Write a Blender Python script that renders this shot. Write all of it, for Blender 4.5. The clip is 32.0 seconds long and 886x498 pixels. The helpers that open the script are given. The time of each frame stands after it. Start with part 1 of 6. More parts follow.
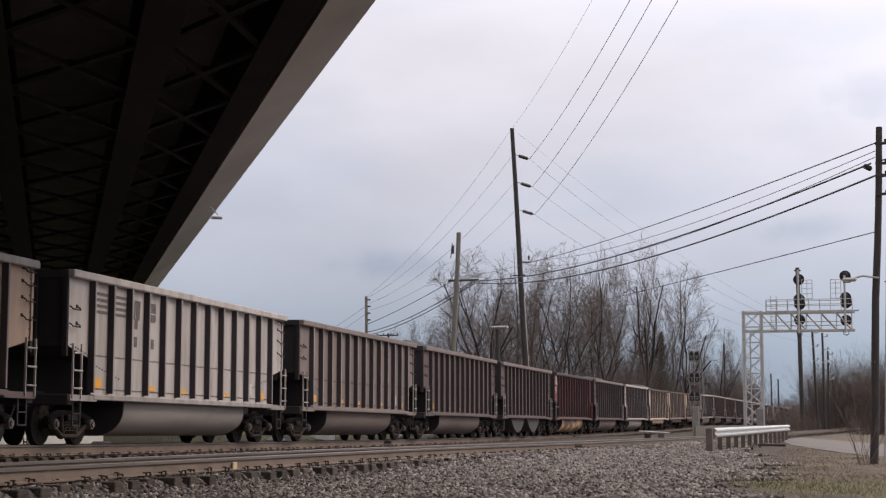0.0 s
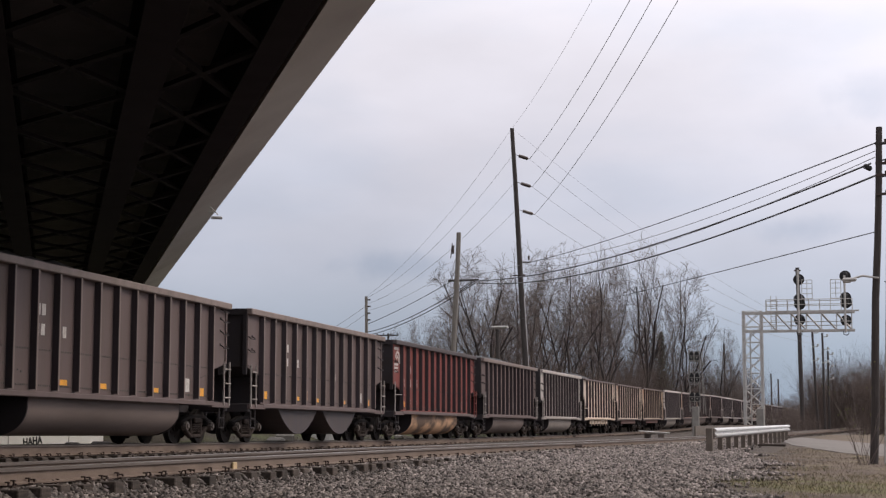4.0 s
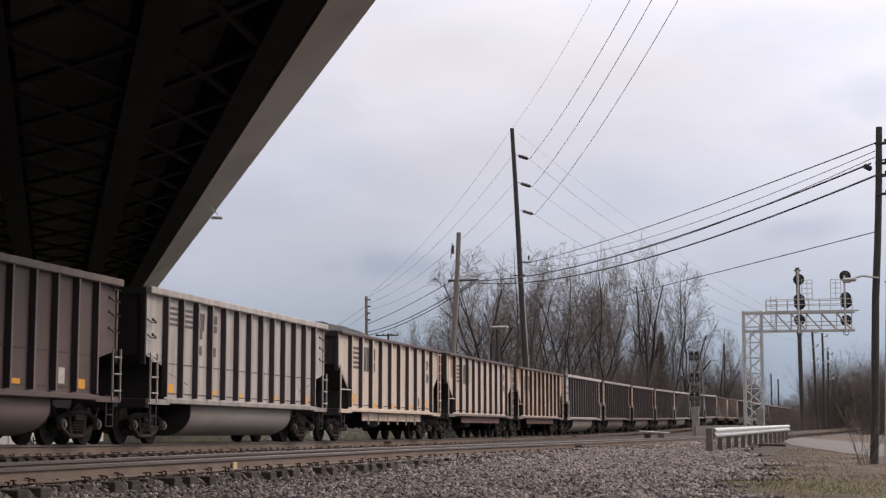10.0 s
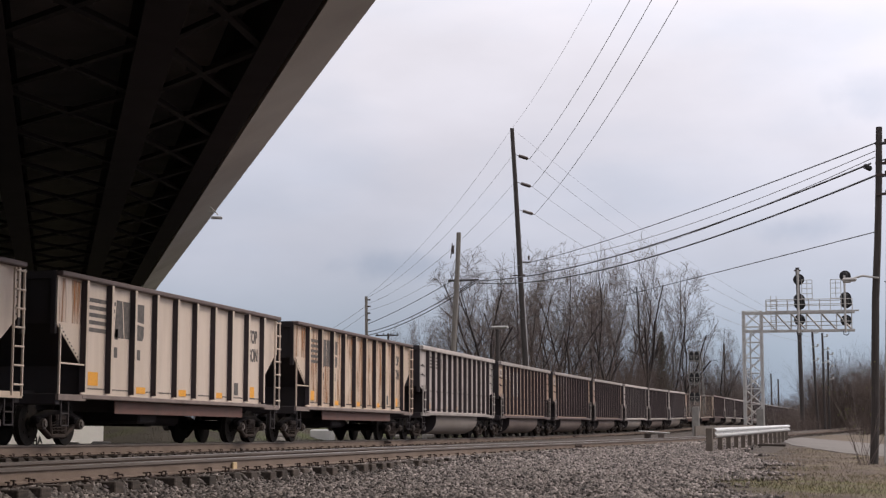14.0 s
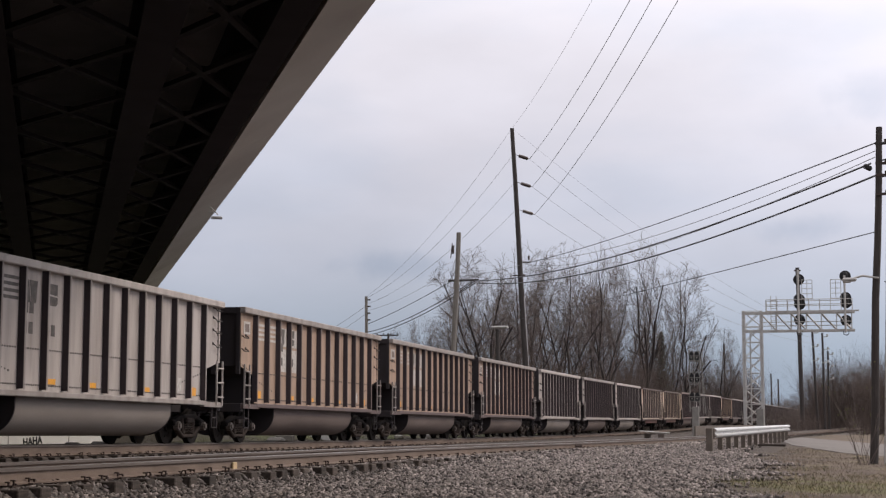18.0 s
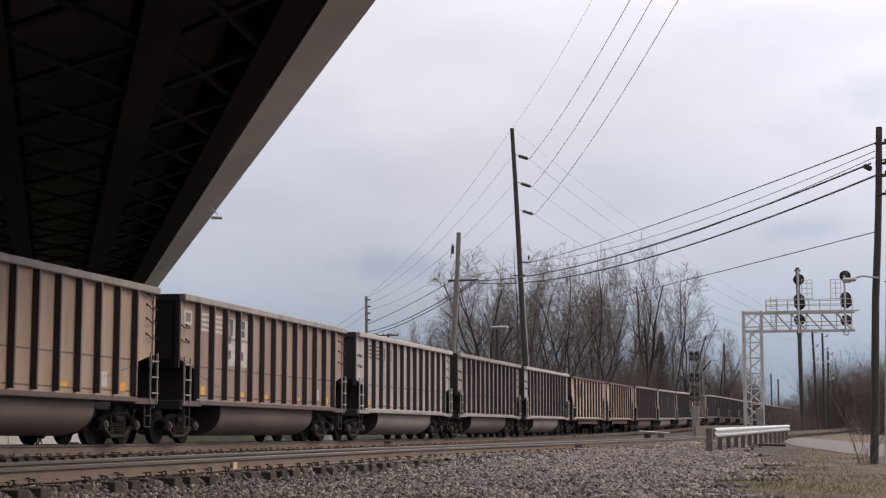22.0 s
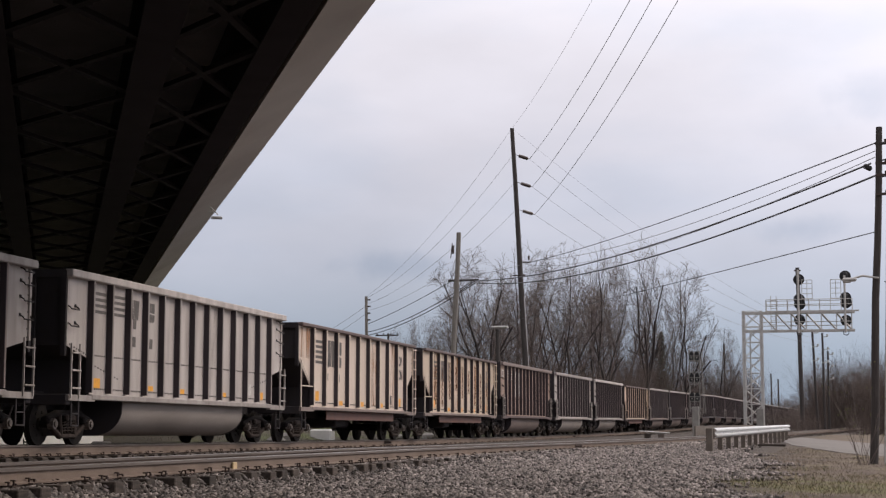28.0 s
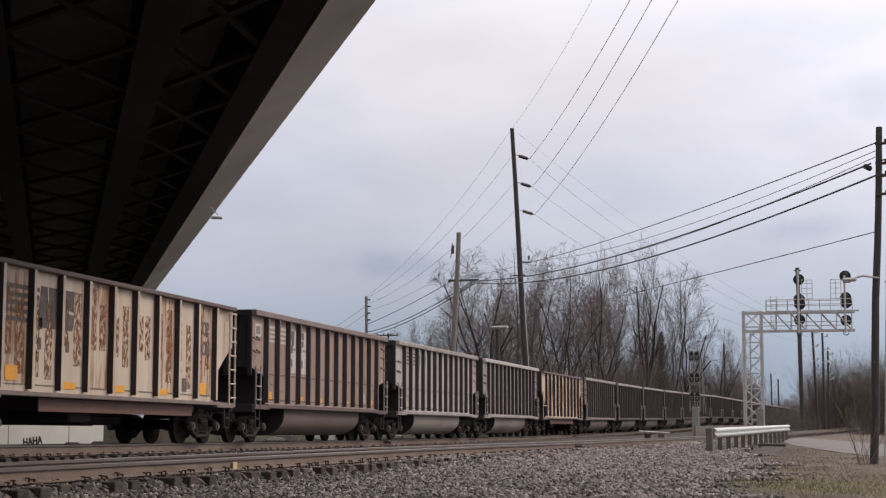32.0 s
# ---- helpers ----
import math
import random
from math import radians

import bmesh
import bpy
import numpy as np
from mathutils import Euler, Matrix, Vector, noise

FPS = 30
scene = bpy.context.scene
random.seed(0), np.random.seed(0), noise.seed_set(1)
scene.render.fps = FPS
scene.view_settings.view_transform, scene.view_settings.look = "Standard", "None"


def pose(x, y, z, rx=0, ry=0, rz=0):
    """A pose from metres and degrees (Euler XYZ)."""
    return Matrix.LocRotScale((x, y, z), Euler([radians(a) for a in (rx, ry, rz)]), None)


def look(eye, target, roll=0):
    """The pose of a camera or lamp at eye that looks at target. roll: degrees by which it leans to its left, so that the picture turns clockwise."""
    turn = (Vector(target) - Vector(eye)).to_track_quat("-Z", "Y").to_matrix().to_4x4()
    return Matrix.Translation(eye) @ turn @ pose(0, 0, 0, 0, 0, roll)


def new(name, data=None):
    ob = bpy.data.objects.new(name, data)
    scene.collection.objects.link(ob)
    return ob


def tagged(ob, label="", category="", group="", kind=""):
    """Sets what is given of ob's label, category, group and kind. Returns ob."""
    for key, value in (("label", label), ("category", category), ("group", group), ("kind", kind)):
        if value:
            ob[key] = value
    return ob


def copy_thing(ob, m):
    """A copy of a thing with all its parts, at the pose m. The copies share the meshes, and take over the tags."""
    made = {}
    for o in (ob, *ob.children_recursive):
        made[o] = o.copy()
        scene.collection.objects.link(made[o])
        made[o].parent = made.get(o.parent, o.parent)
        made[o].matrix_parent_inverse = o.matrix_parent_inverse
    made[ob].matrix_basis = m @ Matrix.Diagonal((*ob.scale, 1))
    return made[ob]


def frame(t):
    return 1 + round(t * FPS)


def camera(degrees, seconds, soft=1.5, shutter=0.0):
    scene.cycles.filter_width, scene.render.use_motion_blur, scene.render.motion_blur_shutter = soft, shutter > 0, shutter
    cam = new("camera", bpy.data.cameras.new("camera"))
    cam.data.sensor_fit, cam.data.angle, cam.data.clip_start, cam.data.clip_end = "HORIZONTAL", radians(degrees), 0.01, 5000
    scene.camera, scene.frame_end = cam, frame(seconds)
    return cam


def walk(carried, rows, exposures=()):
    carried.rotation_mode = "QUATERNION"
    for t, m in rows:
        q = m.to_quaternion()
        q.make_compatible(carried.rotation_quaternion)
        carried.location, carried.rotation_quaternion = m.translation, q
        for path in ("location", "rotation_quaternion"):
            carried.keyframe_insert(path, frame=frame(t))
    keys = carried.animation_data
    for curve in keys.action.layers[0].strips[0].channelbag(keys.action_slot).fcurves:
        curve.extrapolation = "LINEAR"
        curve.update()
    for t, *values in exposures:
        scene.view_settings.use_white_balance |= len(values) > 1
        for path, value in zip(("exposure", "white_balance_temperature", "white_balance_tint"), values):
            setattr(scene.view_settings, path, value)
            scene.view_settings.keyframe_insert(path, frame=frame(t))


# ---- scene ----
cam = camera(30.06, 32.0, soft=1.3)
CAM_Z = 0.65
HERE = pose(0, 0, CAM_Z, 90 + 6.085, 0, 13.467)
walk(cam, [(0, HERE), (32, HERE)], exposures=[(0, 0.0), (32, 0.0)])

# ---------------------------------------------------------------- light
SUN_AZ, SUN_EL = 60.0, 42.0      # degrees clockwise from +y, above the horizon


def make_world():
    w = bpy.data.worlds.new("overcast_sky")
    w.use_nodes = True
    scene.world = w
    nt = w.node_tree
    nt.nodes.clear()
    N, K = nt.nodes.new, nt.links.new
    out, bg = N("ShaderNodeOutputWorld"), N("ShaderNodeBackground")
    sky = N("ShaderNodeTexSky")
    sky.sky_type, sky.sun_disc = "NISHITA", False
    sky.sun_elevation, sky.sun_rotation = radians(SUN_EL), radians(SUN_AZ)
    sky.air_density, sky.dust_density = 1.0, 3.0
    tc = N("ShaderNodeTexCoord")
    sep = N("ShaderNodeSeparateXYZ")
    K(tc.outputs["Generated"], sep.inputs[0])
    # the cloud sheet: bluish low down, bright and faintly lilac higher up
    ramp = N("ShaderNodeValToRGB")
    e = ramp.color_ramp.elements
    e[0].position, e[0].color = 0.0, (0.29, 0.355, 0.45, 1)
    e[1].position, e[1].color = 1.0, (1.02, 0.97, 1.02, 1)
    for p, c in ((0.045, (0.36, 0.42, 0.515)), (0.10, (0.525, 0.545, 0.64)), (0.17, (0.70, 0.68, 0.755)), (0.27, (0.85, 0.81, 0.87))):
        k = e.new(p)
        k.color = (*c, 1)
    K(sep.outputs["Z"], ramp.inputs["Fac"])
    mp = N("ShaderNodeMapping")
    mp.inputs["Scale"].default_value = (3.0, 3.0, 7.0)
    K(tc.outputs["Generated"], mp.inputs["Vector"])
    n1 = N("ShaderNodeTexNoise")
    n1.inputs["Scale"].default_value, n1.inputs["Detail"].default_value, n1.inputs["Roughness"].default_value = 1.5, 6, 0.5
    K(mp.outputs[0], n1.inputs["Vector"])
    cr = N("ShaderNodeMapRange")
    cr.inputs["From Min"].default_value, cr.inputs["From Max"].default_value = 0.36, 0.66
    cr.inputs["To Min"].default_value, cr.inputs["To Max"].default_value = 0.90, 1.06
    K(n1.outputs["Fac"], cr.inputs["Value"])
    mul = N("ShaderNodeMix")
    mul.data_type, mul.blend_type = "RGBA", "MULTIPLY"
    mul.inputs["Factor"].default_value = 1.0
    K(ramp.outputs["Color"], mul.inputs["A"])
    K(cr.outputs[0], mul.inputs["B"])
    # soft blue-grey cloud bellies
    mp2 = N("ShaderNodeMapping")
    mp2.inputs["Scale"].default_value, mp2.inputs["Location"].default_value = (4.0, 4.0, 11.0), (1.7, 0.4, 0.3)
    K(tc.outputs["Generated"], mp2.inputs["Vector"])
    n2 = N("ShaderNodeTexNoise")
    n2.inputs["Scale"].default_value, n2.inputs["Detail"].default_value, n2.inputs["Roughness"].default_value = 1.1, 5, 0.45
    K(mp2.outputs[0], n2.inputs["Vector"])
    belly = N("ShaderNodeMapRange")
    belly.interpolation_type = "SMOOTHSTEP"
    belly.inputs["From Min"].default_value, belly.inputs["From Max"].default_value, belly.inputs["To Max"].default_value = 0.52, 0.72, 0.32
    K(n2.outputs["Fac"], belly.inputs["Value"])
    dark = N("ShaderNodeMix")
    dark.data_type, dark.blend_type = "RGBA", "MULTIPLY"
    K(belly.outputs[0], dark.inputs["Factor"])
    K(mul.outputs["Result"], dark.inputs["A"])
    dark.inputs["B"].default_value = (0.66, 0.78, 0.88, 1)
    # three thin blue-grey shreds of cloud low over the line
    wisp = dark.outputs["Result"]
    for px, py, pz, wide, tall, most in ((-0.2597, 0.9609, 0.0961, 0.030, 0.008, 0.5), (-0.0190, 0.9931, 0.1155, 0.026, 0.007, 0.45), (0.0217, 0.9813, 0.1912, 0.022, 0.012, 0.4)):
        sh = N("ShaderNodeVectorMath")
        sh.operation = "SUBTRACT"
        sh.inputs[1].default_value = (px, py, pz)
        K(tc.outputs["Generated"], sh.inputs[0])
        st = N("ShaderNodeVectorMath")
        st.operation = "MULTIPLY"
        st.inputs[1].default_value = (1 / wide, 1 / wide, 1 / tall)
        K(sh.outputs[0], st.inputs[0])
        ln = N("ShaderNodeVectorMath")
        ln.operation = "LENGTH"
        K(st.outputs[0], ln.inputs[0])
        nz = N("ShaderNodeTexNoise")
        nz.inputs["Scale"].default_value, nz.inputs["Detail"].default_value = 60.0, 4
        K(tc.outputs["Generated"], nz.inputs["Vector"])
        am = N("ShaderNodeMath")
        am.operation = "MULTIPLY_ADD"
        am.inputs[1].default_value, am.inputs[2].default_value = 1.6, -0.8
        K(nz.outputs["Fac"], am.inputs[0])
        sm = N("ShaderNodeMath")
        K(ln.outputs["Value"], sm.inputs[0])
        K(am.outputs[0], sm.inputs[1])
        rg = N("ShaderNodeMapRange")
        rg.interpolation_type = "SMOOTHSTEP"
        rg.inputs["From Min"].default_value, rg.inputs["From Max"].default_value, rg.inputs["To Min"].default_value, rg.inputs["To Max"].default_value = 0.0, 1.7, most, 0.0
        K(sm.outputs[0], rg.inputs["Value"])
        wm = N("ShaderNodeMix")
        wm.data_type, wm.blend_type = "RGBA", "MULTIPLY"
        K(rg.outputs[0], wm.inputs["Factor"])
        K(wisp, wm.inputs["A"])
        wm.inputs["B"].default_value = (0.62, 0.70, 0.78, 1)
        wisp = wm.outputs["Result"]
    # the brighter side of the sky, towards the hidden sun
    dot = N("ShaderNodeVectorMath")
    dot.operation = "DOT_PRODUCT"
    el, az = radians(SUN_EL), radians(SUN_AZ)
    dot.inputs[1].default_value = (math.sin(az) * math.cos(el), math.cos(az) * math.cos(el), math.sin(el))
    K(tc.outputs["Generated"], dot.inputs[0])
    gl = N("ShaderNodeMapRange")
    gl.inputs["From Min"].default_value, gl.inputs["From Max"].default_value = -0.6, 1.0
    gl.inputs["To Min"].default_value, gl.inputs["To Max"].default_value = 0.62, 1.56
    K(dot.outputs["Value"], gl.inputs["Value"])
    mul2 = N("ShaderNodeMix")
    mul2.data_type, mul2.blend_type = "RGBA", "MULTIPLY"
    mul2.inputs["Factor"].default_value = 1.0
    K(wisp, mul2.inputs["A"])
    K(gl.outputs[0], mul2.inputs["B"])
    dim = N("ShaderNodeVectorMath")
    dim.operation = "SCALE"
    dim.inputs["Scale"].default_value = 0.07
    K(sky.outputs["Color"], dim.inputs[0])
    mix = N("ShaderNodeMix")
    mix.data_type = "RGBA"
    mix.inputs["Factor"].default_value = 0.93
    K(dim.outputs[0], mix.inputs["A"])
    K(mul2.outputs["Result"], mix.inputs["B"])
    K(mix.outputs["Result"], bg.inputs["Color"])
    bg.inputs["Strength"].default_value = 1.0
    K(bg.outputs[0], out.inputs[0])


make_world()
sun = new("sun", bpy.data.lights.new("sun", "SUN"))
sun.data.energy, sun.data.angle, sun.data.color = 1.35, radians(16), (1.0, 0.86, 0.71)
_el, _az = radians(SUN_EL), radians(SUN_AZ)
sun.matrix_world = look((200 * math.sin(_az) * math.cos(_el), 200 * math.cos(_az) * math.cos(_el), 200 * math.sin(_el)), (0, 0, 0))

# ---------------------------------------------------------------- materials
MATS = {}


def material(name, base, rough=0.8, metal=0.0, tint=None, amount=0.5, scale=4.0, stretch=(1, 1, 1), fine=0.12, fine_scale=60.0,
             bump=0.15, bump_scale=80.0, lo=0.42, hi=0.68, vary=0.0, spec=0.4, second=None):
    """A base colour broken by stains of a second colour at one scale and by grain at a finer one."""
    if name in MATS:
        return MATS[name]
    m = bpy.data.materials.new(name)
    m.use_nodes = True
    nt = m.node_tree
    N, K = nt.nodes.new, nt.links.new
    b = nt.nodes["Principled BSDF"]
    tc = N("ShaderNodeTexCoord")
    mp = N("ShaderNodeMapping")
    mp.inputs["Scale"].default_value = stretch
    K(tc.outputs["Object"], mp.inputs["Vector"])
    info = N("ShaderNodeObjectInfo")
    off = N("ShaderNodeMath")
    off.operation = "MULTIPLY"
    off.inputs[1].default_value = 37.0
    K(info.outputs["Random"], off.inputs[0])
    noise_c = N("ShaderNodeTexNoise")
    noise_c.noise_dimensions = "4D"
    noise_c.inputs["Scale"].default_value, noise_c.inputs["Detail"].default_value = scale, 5
    K(mp.outputs[0], noise_c.inputs["Vector"])
    K(off.outputs[0], noise_c.inputs["W"])
    mr = N("ShaderNodeMapRange")
    mr.inputs["From Min"].default_value, mr.inputs["From Max"].default_value, mr.inputs["To Max"].default_value = lo, hi, amount
    K(noise_c.outputs["Fac"], mr.inputs["Value"])
    col = N("ShaderNodeMix")
    col.data_type = "RGBA"
    col.inputs["A"].default_value = (*base, 1)
    col.inputs["B"].default_value = (*(tint or tuple(c * 0.6 for c in base)), 1)
    K(mr.outputs[0], col.inputs["Factor"])
    last = col.outputs["Result"]
    if second:
        n3 = N("ShaderNodeTexNoise")
        n3.noise_dimensions = "4D"
        n3.inputs["Scale"].default_value, n3.inputs["Detail"].default_value, n3.inputs["Roughness"].default_value = second[1], 6, 0.6
        mp3 = N("ShaderNodeMapping")
        mp3.inputs["Scale"].default_value = second[2]
        K(tc.outputs["Object"], mp3.inputs["Vector"])
        K(mp3.outputs[0], n3.inputs["Vector"])
        K(off.outputs[0], n3.inputs["W"])
        r3 = N("ShaderNodeMapRange")
        r3.inputs["From Min"].default_value, r3.inputs["From Max"].default_value, r3.inputs["To Max"].default_value = second[3], second[4], second[5]
        K(n3.outputs["Fac"], r3.inputs["Value"])
        c3 = N("ShaderNodeMix")
        c3.data_type = "RGBA"
        K(last, c3.inputs["A"])
        c3.inputs["B"].default_value = (*second[0], 1)
        K(r3.outputs[0], c3.inputs["Factor"])
        last = c3.outputs["Result"]
    gr = N("ShaderNodeTexNoise")
    gr.inputs["Scale"].default_value, gr.inputs["Detail"].default_value = fine_scale, 3
    K(tc.outputs["Object"], gr.inputs["Vector"])
    gm = N("ShaderNodeMapRange")
    gm.inputs["From Min"].default_value, gm.inputs["From Max"].default_value = 0.3, 0.7
    gm.inputs["To Min"].default_value, gm.inputs["To Max"].default_value = 1 - fine, 1 + fine
    K(gr.outputs["Fac"], gm.inputs["Value"])
    last_value = gm.outputs[0]
    if vary:
        vr = N("ShaderNodeMapRange")
        vr.inputs["To Min"].default_value, vr.inputs["To Max"].default_value = 1 - vary, 1 + vary
        geo = N("ShaderNodeNewGeometry")
        ad = N("ShaderNodeMath")
        ad.operation = "ADD"
        K(info.outputs["Random"], ad.inputs[0])
        K(geo.outputs["Random Per Island"], ad.inputs[1])
        fr = N("ShaderNodeMath")
        fr.operation = "FRACT"
        K(ad.outputs[0], fr.inputs[0])
        K(fr.outputs[0], vr.inputs["Value"])
        mm = N("ShaderNodeMath")
        mm.operation = "MULTIPLY"
        K(last_value, mm.inputs[0])
        K(vr.outputs[0], mm.inputs[1])
        last_value = mm.outputs[0]
    ml = N("ShaderNodeMix")
    ml.data_type, ml.blend_type = "RGBA", "MULTIPLY"
    ml.inputs["Factor"].default_value = 1
    K(last, ml.inputs["A"])
    K(last_value, ml.inputs["B"])
    K(ml.outputs["Result"], b.inputs["Base Color"])
    b.inputs["Roughness"].default_value, b.inputs["Metallic"].default_value = rough, metal
    b.inputs["Specular IOR Level"].default_value = spec
    if bump:
        bn = N("ShaderNodeTexNoise")
        bn.inputs["Scale"].default_value, bn.inputs["Detail"].default_value = bump_scale, 4
        K(tc.outputs["Object"], bn.inputs["Vector"])
        bp = N("ShaderNodeBump")
        bp.inputs["Strength"].default_value, bp.inputs["Distance"].default_value = bump, 0.01
        K(bn.outputs["Fac"], bp.inputs["Height"])
        K(bp.outputs[0], b.inputs["Normal"])
    MATS[name] = m
    return m


RUST = (0.17, 0.065, 0.03)
BLACK_TONE = (0.036, 0.030, 0.033)


def paint(name, base, grime=0.5, rust=0.0, dirt=(0.10, 0.075, 0.06)):
    """Weathered railcar paint: downward streaks of grime, and rust runs where asked for."""
    return material("paint_" + name, base, 0.62, 0.0, dirt, grime, 1.3, (2.5, 2.5, 0.35), 0.07, 45, 0.06, 25, 0.40, 0.72, 0.0, 0.35,
                    (RUST, 1.0, (2.2, 2.2, 0.16), 0.60 - 0.10 * rust, 0.72, min(0.85, rust)) if rust else None)


PAINT = {
    "grey": paint("grey", (0.52, 0.468, 0.435), 0.45, 0.14, (0.13, 0.10, 0.085)),
    "grey_worn": paint("grey_worn", (0.37, 0.33, 0.305), 0.5, 0.14),
    "tan": paint("tan", (0.455, 0.325, 0.242), 0.35, 0.12),
    "mauve": paint("mauve", (0.235, 0.185, 0.165), 0.45, 0.15),
    "maroon": paint("maroon", (0.17, 0.088, 0.07), 0.5, 0.2),
    "fawn": paint("fawn", (0.375, 0.268, 0.213), 0.40, 0.16),
    "brown": paint("brown", (0.135, 0.098, 0.093), 0.5, 0.15),
    "belly_grey": material("paint_belly_grey", (0.29, 0.255, 0.23), 0.8, 0, (0.16, 0.135, 0.12), 0.7, 0.7, (1, 0.35, 1.6), lo=0.38, hi=0.66, spec=0.25),
    "belly_brown": material("paint_belly_brown", (0.18, 0.142, 0.127), 0.8, 0, (0.10, 0.078, 0.069), 0.7, 0.7, (1, 0.35, 1.6), lo=0.38, hi=0.66, spec=0.25),
    "tan_pale": paint("tan_pale", (0.60, 0.44, 0.32), 0.5, 0.1),
    "tan_rust": material("paint_tan_rust", (0.58, 0.36, 0.22), 0.7, 0, (0.075, 0.055, 0.048), 0.85, 0.8, (1, 0.9, 2.2), lo=0.44, hi=0.56, spec=0.3),
    "black": paint("black", (0.072, 0.059, 0.062), 0.45, 0.12),
    "red": paint("red", (0.215, 0.05, 0.042), 0.5, 0.15),
    "cream": paint("cream", (0.66, 0.555, 0.47), 0.22, 0.12, (0.25, 0.18, 0.12)),
    "cream_rust": paint("cream_rust", (0.62, 0.505, 0.40), 0.30, 0.40, (0.28, 0.16, 0.09)),
    "cream_rusted": paint("cream_rusted", (0.64, 0.54, 0.43), 0.30, 0.6, (0.28, 0.14, 0.08)),
}
# one black for the underframe, end walls and slope sheets
M_BLACK = material("car_black", BLACK_TONE, 0.85, 0, (0.035, 0.027, 0.023), 0.6, 3)
M_TRUCK = material("truck_casting", (0.014, 0.012, 0.012), 0.95, 0, (0.028, 0.022, 0.02), 0.7, 6, spec=0.15)
M_WHEEL = material("wheel_steel", (0.014, 0.012, 0.011), 0.8, 0.0, (0.03, 0.022, 0.018), 0.6, 8, spec=0.15)
M_CAP = material("bearing_cap", (0.15, 0.125, 0.11), 0.6, 0.2, (0.035, 0.028, 0.025), 0.8, 14)
M_DUSTY = material("dusty_casting", (0.06, 0.046, 0.04), 0.95, 0, (0.024, 0.019, 0.017), 0.7, 9, spec=0.2)
M_COAL = material("coal", (0.018, 0.018, 0.019), 0.6, 0, (0.035, 0.034, 0.034), 0.7, 9, bump=0.9, bump_scale=18)
M_ORANGE = material("reflector_orange", (0.88, 0.40, 0.03), 0.4, 0, (0.5, 0.24, 0.06), 0.45, 18)
M_PALE = material("stencil_pale", (0.60, 0.57, 0.53), 0.6, 0, (0.34, 0.29, 0.26), 0.6, 12)
M_CHALK = material("chalky_white", (0.62, 0.58, 0.55), 0.7, 0, (0.34, 0.25, 0.22), 0.7, 14, bump=0)
M_DARKINK = material("stencil_dark", (0.10, 0.09, 0.085), 0.7, 0, (0.22, 0.19, 0.17), 0.55, 9)
M_RAIL = material("rail_side", (0.20, 0.15, 0.118), 0.8, 0.0, (0.13, 0.094, 0.072), 0.7, 5, (1, 0.4, 1))
M_HEADSIDE = material("rail_head_side", (0.15, 0.125, 0.11), 0.75, 0.1, (0.10, 0.084, 0.073), 0.6, 4, (1, 0.3, 1))
M_HEAD = material("rail_head_polished", (0.34, 0.32, 0.30), 0.35, 0.75, (0.2, 0.17, 0.15), 0.5, 6)
M_TIE = material("tie_creosote", (0.055, 0.044, 0.037), 0.9, 0, (0.115, 0.09, 0.073), 0.8, 5, (6, 1, 6), bump=0.5, bump_scale=40, vary=0.35)
M_SPIKE = material("spike_rust", (0.045, 0.03, 0.025), 0.8, 0.2, (0.09, 0.055, 0.04), 0.6, 30)
M_BALLAST = material("ballast_bed", (0.115, 0.10, 0.09), 0.95, 0, (0.055, 0.047, 0.042), 0.8, 14, fine=0.35, fine_scale=30, bump=1.0, bump_scale=22)
# bed of the train's track, darker than the empty track's
M_BALLAST_DARK = material("ballast_dark", (0.075, 0.062, 0.053), 0.95, 0, (0.04, 0.033, 0.028), 0.8, 14, fine=0.35, fine_scale=30, bump=1.0, bump_scale=22)
M_STONE = material("ballast_stone", (0.225, 0.195, 0.178), 0.9, 0, (0.05, 0.042, 0.038), 0.88, 3, fine=0.2, fine_scale=90, bump=0.3, vary=0.85)
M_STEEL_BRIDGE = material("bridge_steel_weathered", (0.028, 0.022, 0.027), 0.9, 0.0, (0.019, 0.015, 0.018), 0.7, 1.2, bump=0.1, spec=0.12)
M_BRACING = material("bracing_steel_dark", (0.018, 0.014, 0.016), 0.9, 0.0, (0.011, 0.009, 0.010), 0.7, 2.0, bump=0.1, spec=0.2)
M_FASCIA = material("bridge_fascia_paint", (0.52, 0.475, 0.425), 0.8, 0, (0.28, 0.235, 0.2), 0.75, 0.22, (1, 0.4, 1), bump=0.1)
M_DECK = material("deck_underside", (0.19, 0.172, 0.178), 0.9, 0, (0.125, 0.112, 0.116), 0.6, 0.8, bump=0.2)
# rib webs: the same dark brown on every car, whatever its paint
M_RIB_DARK = material("rib_dark_brown", (0.058, 0.046, 0.050), 0.9, 0, (0.032, 0.026, 0.029), 0.6, 2.0, (2, 2, 0.5))
M_CONCRETE = material("concrete", (0.34, 0.32, 0.29), 0.9, 0, (0.2, 0.18, 0.16), 0.6, 1.5, bump=0.3)
M_POLE = material("pole_wood", (0.07, 0.061, 0.058), 0.9, 0, (0.04, 0.034, 0.032), 0.7, 3, (8, 8, 0.4), bump=0.5, bump_scale=40)
M_POLE_GREY = material("pole_wood_grey", (0.24, 0.22, 0.195), 0.9, 0, (0.13, 0.115, 0.10), 0.7, 3, (8, 8, 0.4), bump=0.4, bump_scale=40)
M_GALV = material("galvanised", (0.50, 0.49, 0.47), 0.5, 0.45, (0.33, 0.31, 0.29), 0.6, 3)
M_DULL = material("dull_grey_paint", (0.25, 0.24, 0.22), 0.8, 0, (0.16, 0.15, 0.135), 0.6, 4)
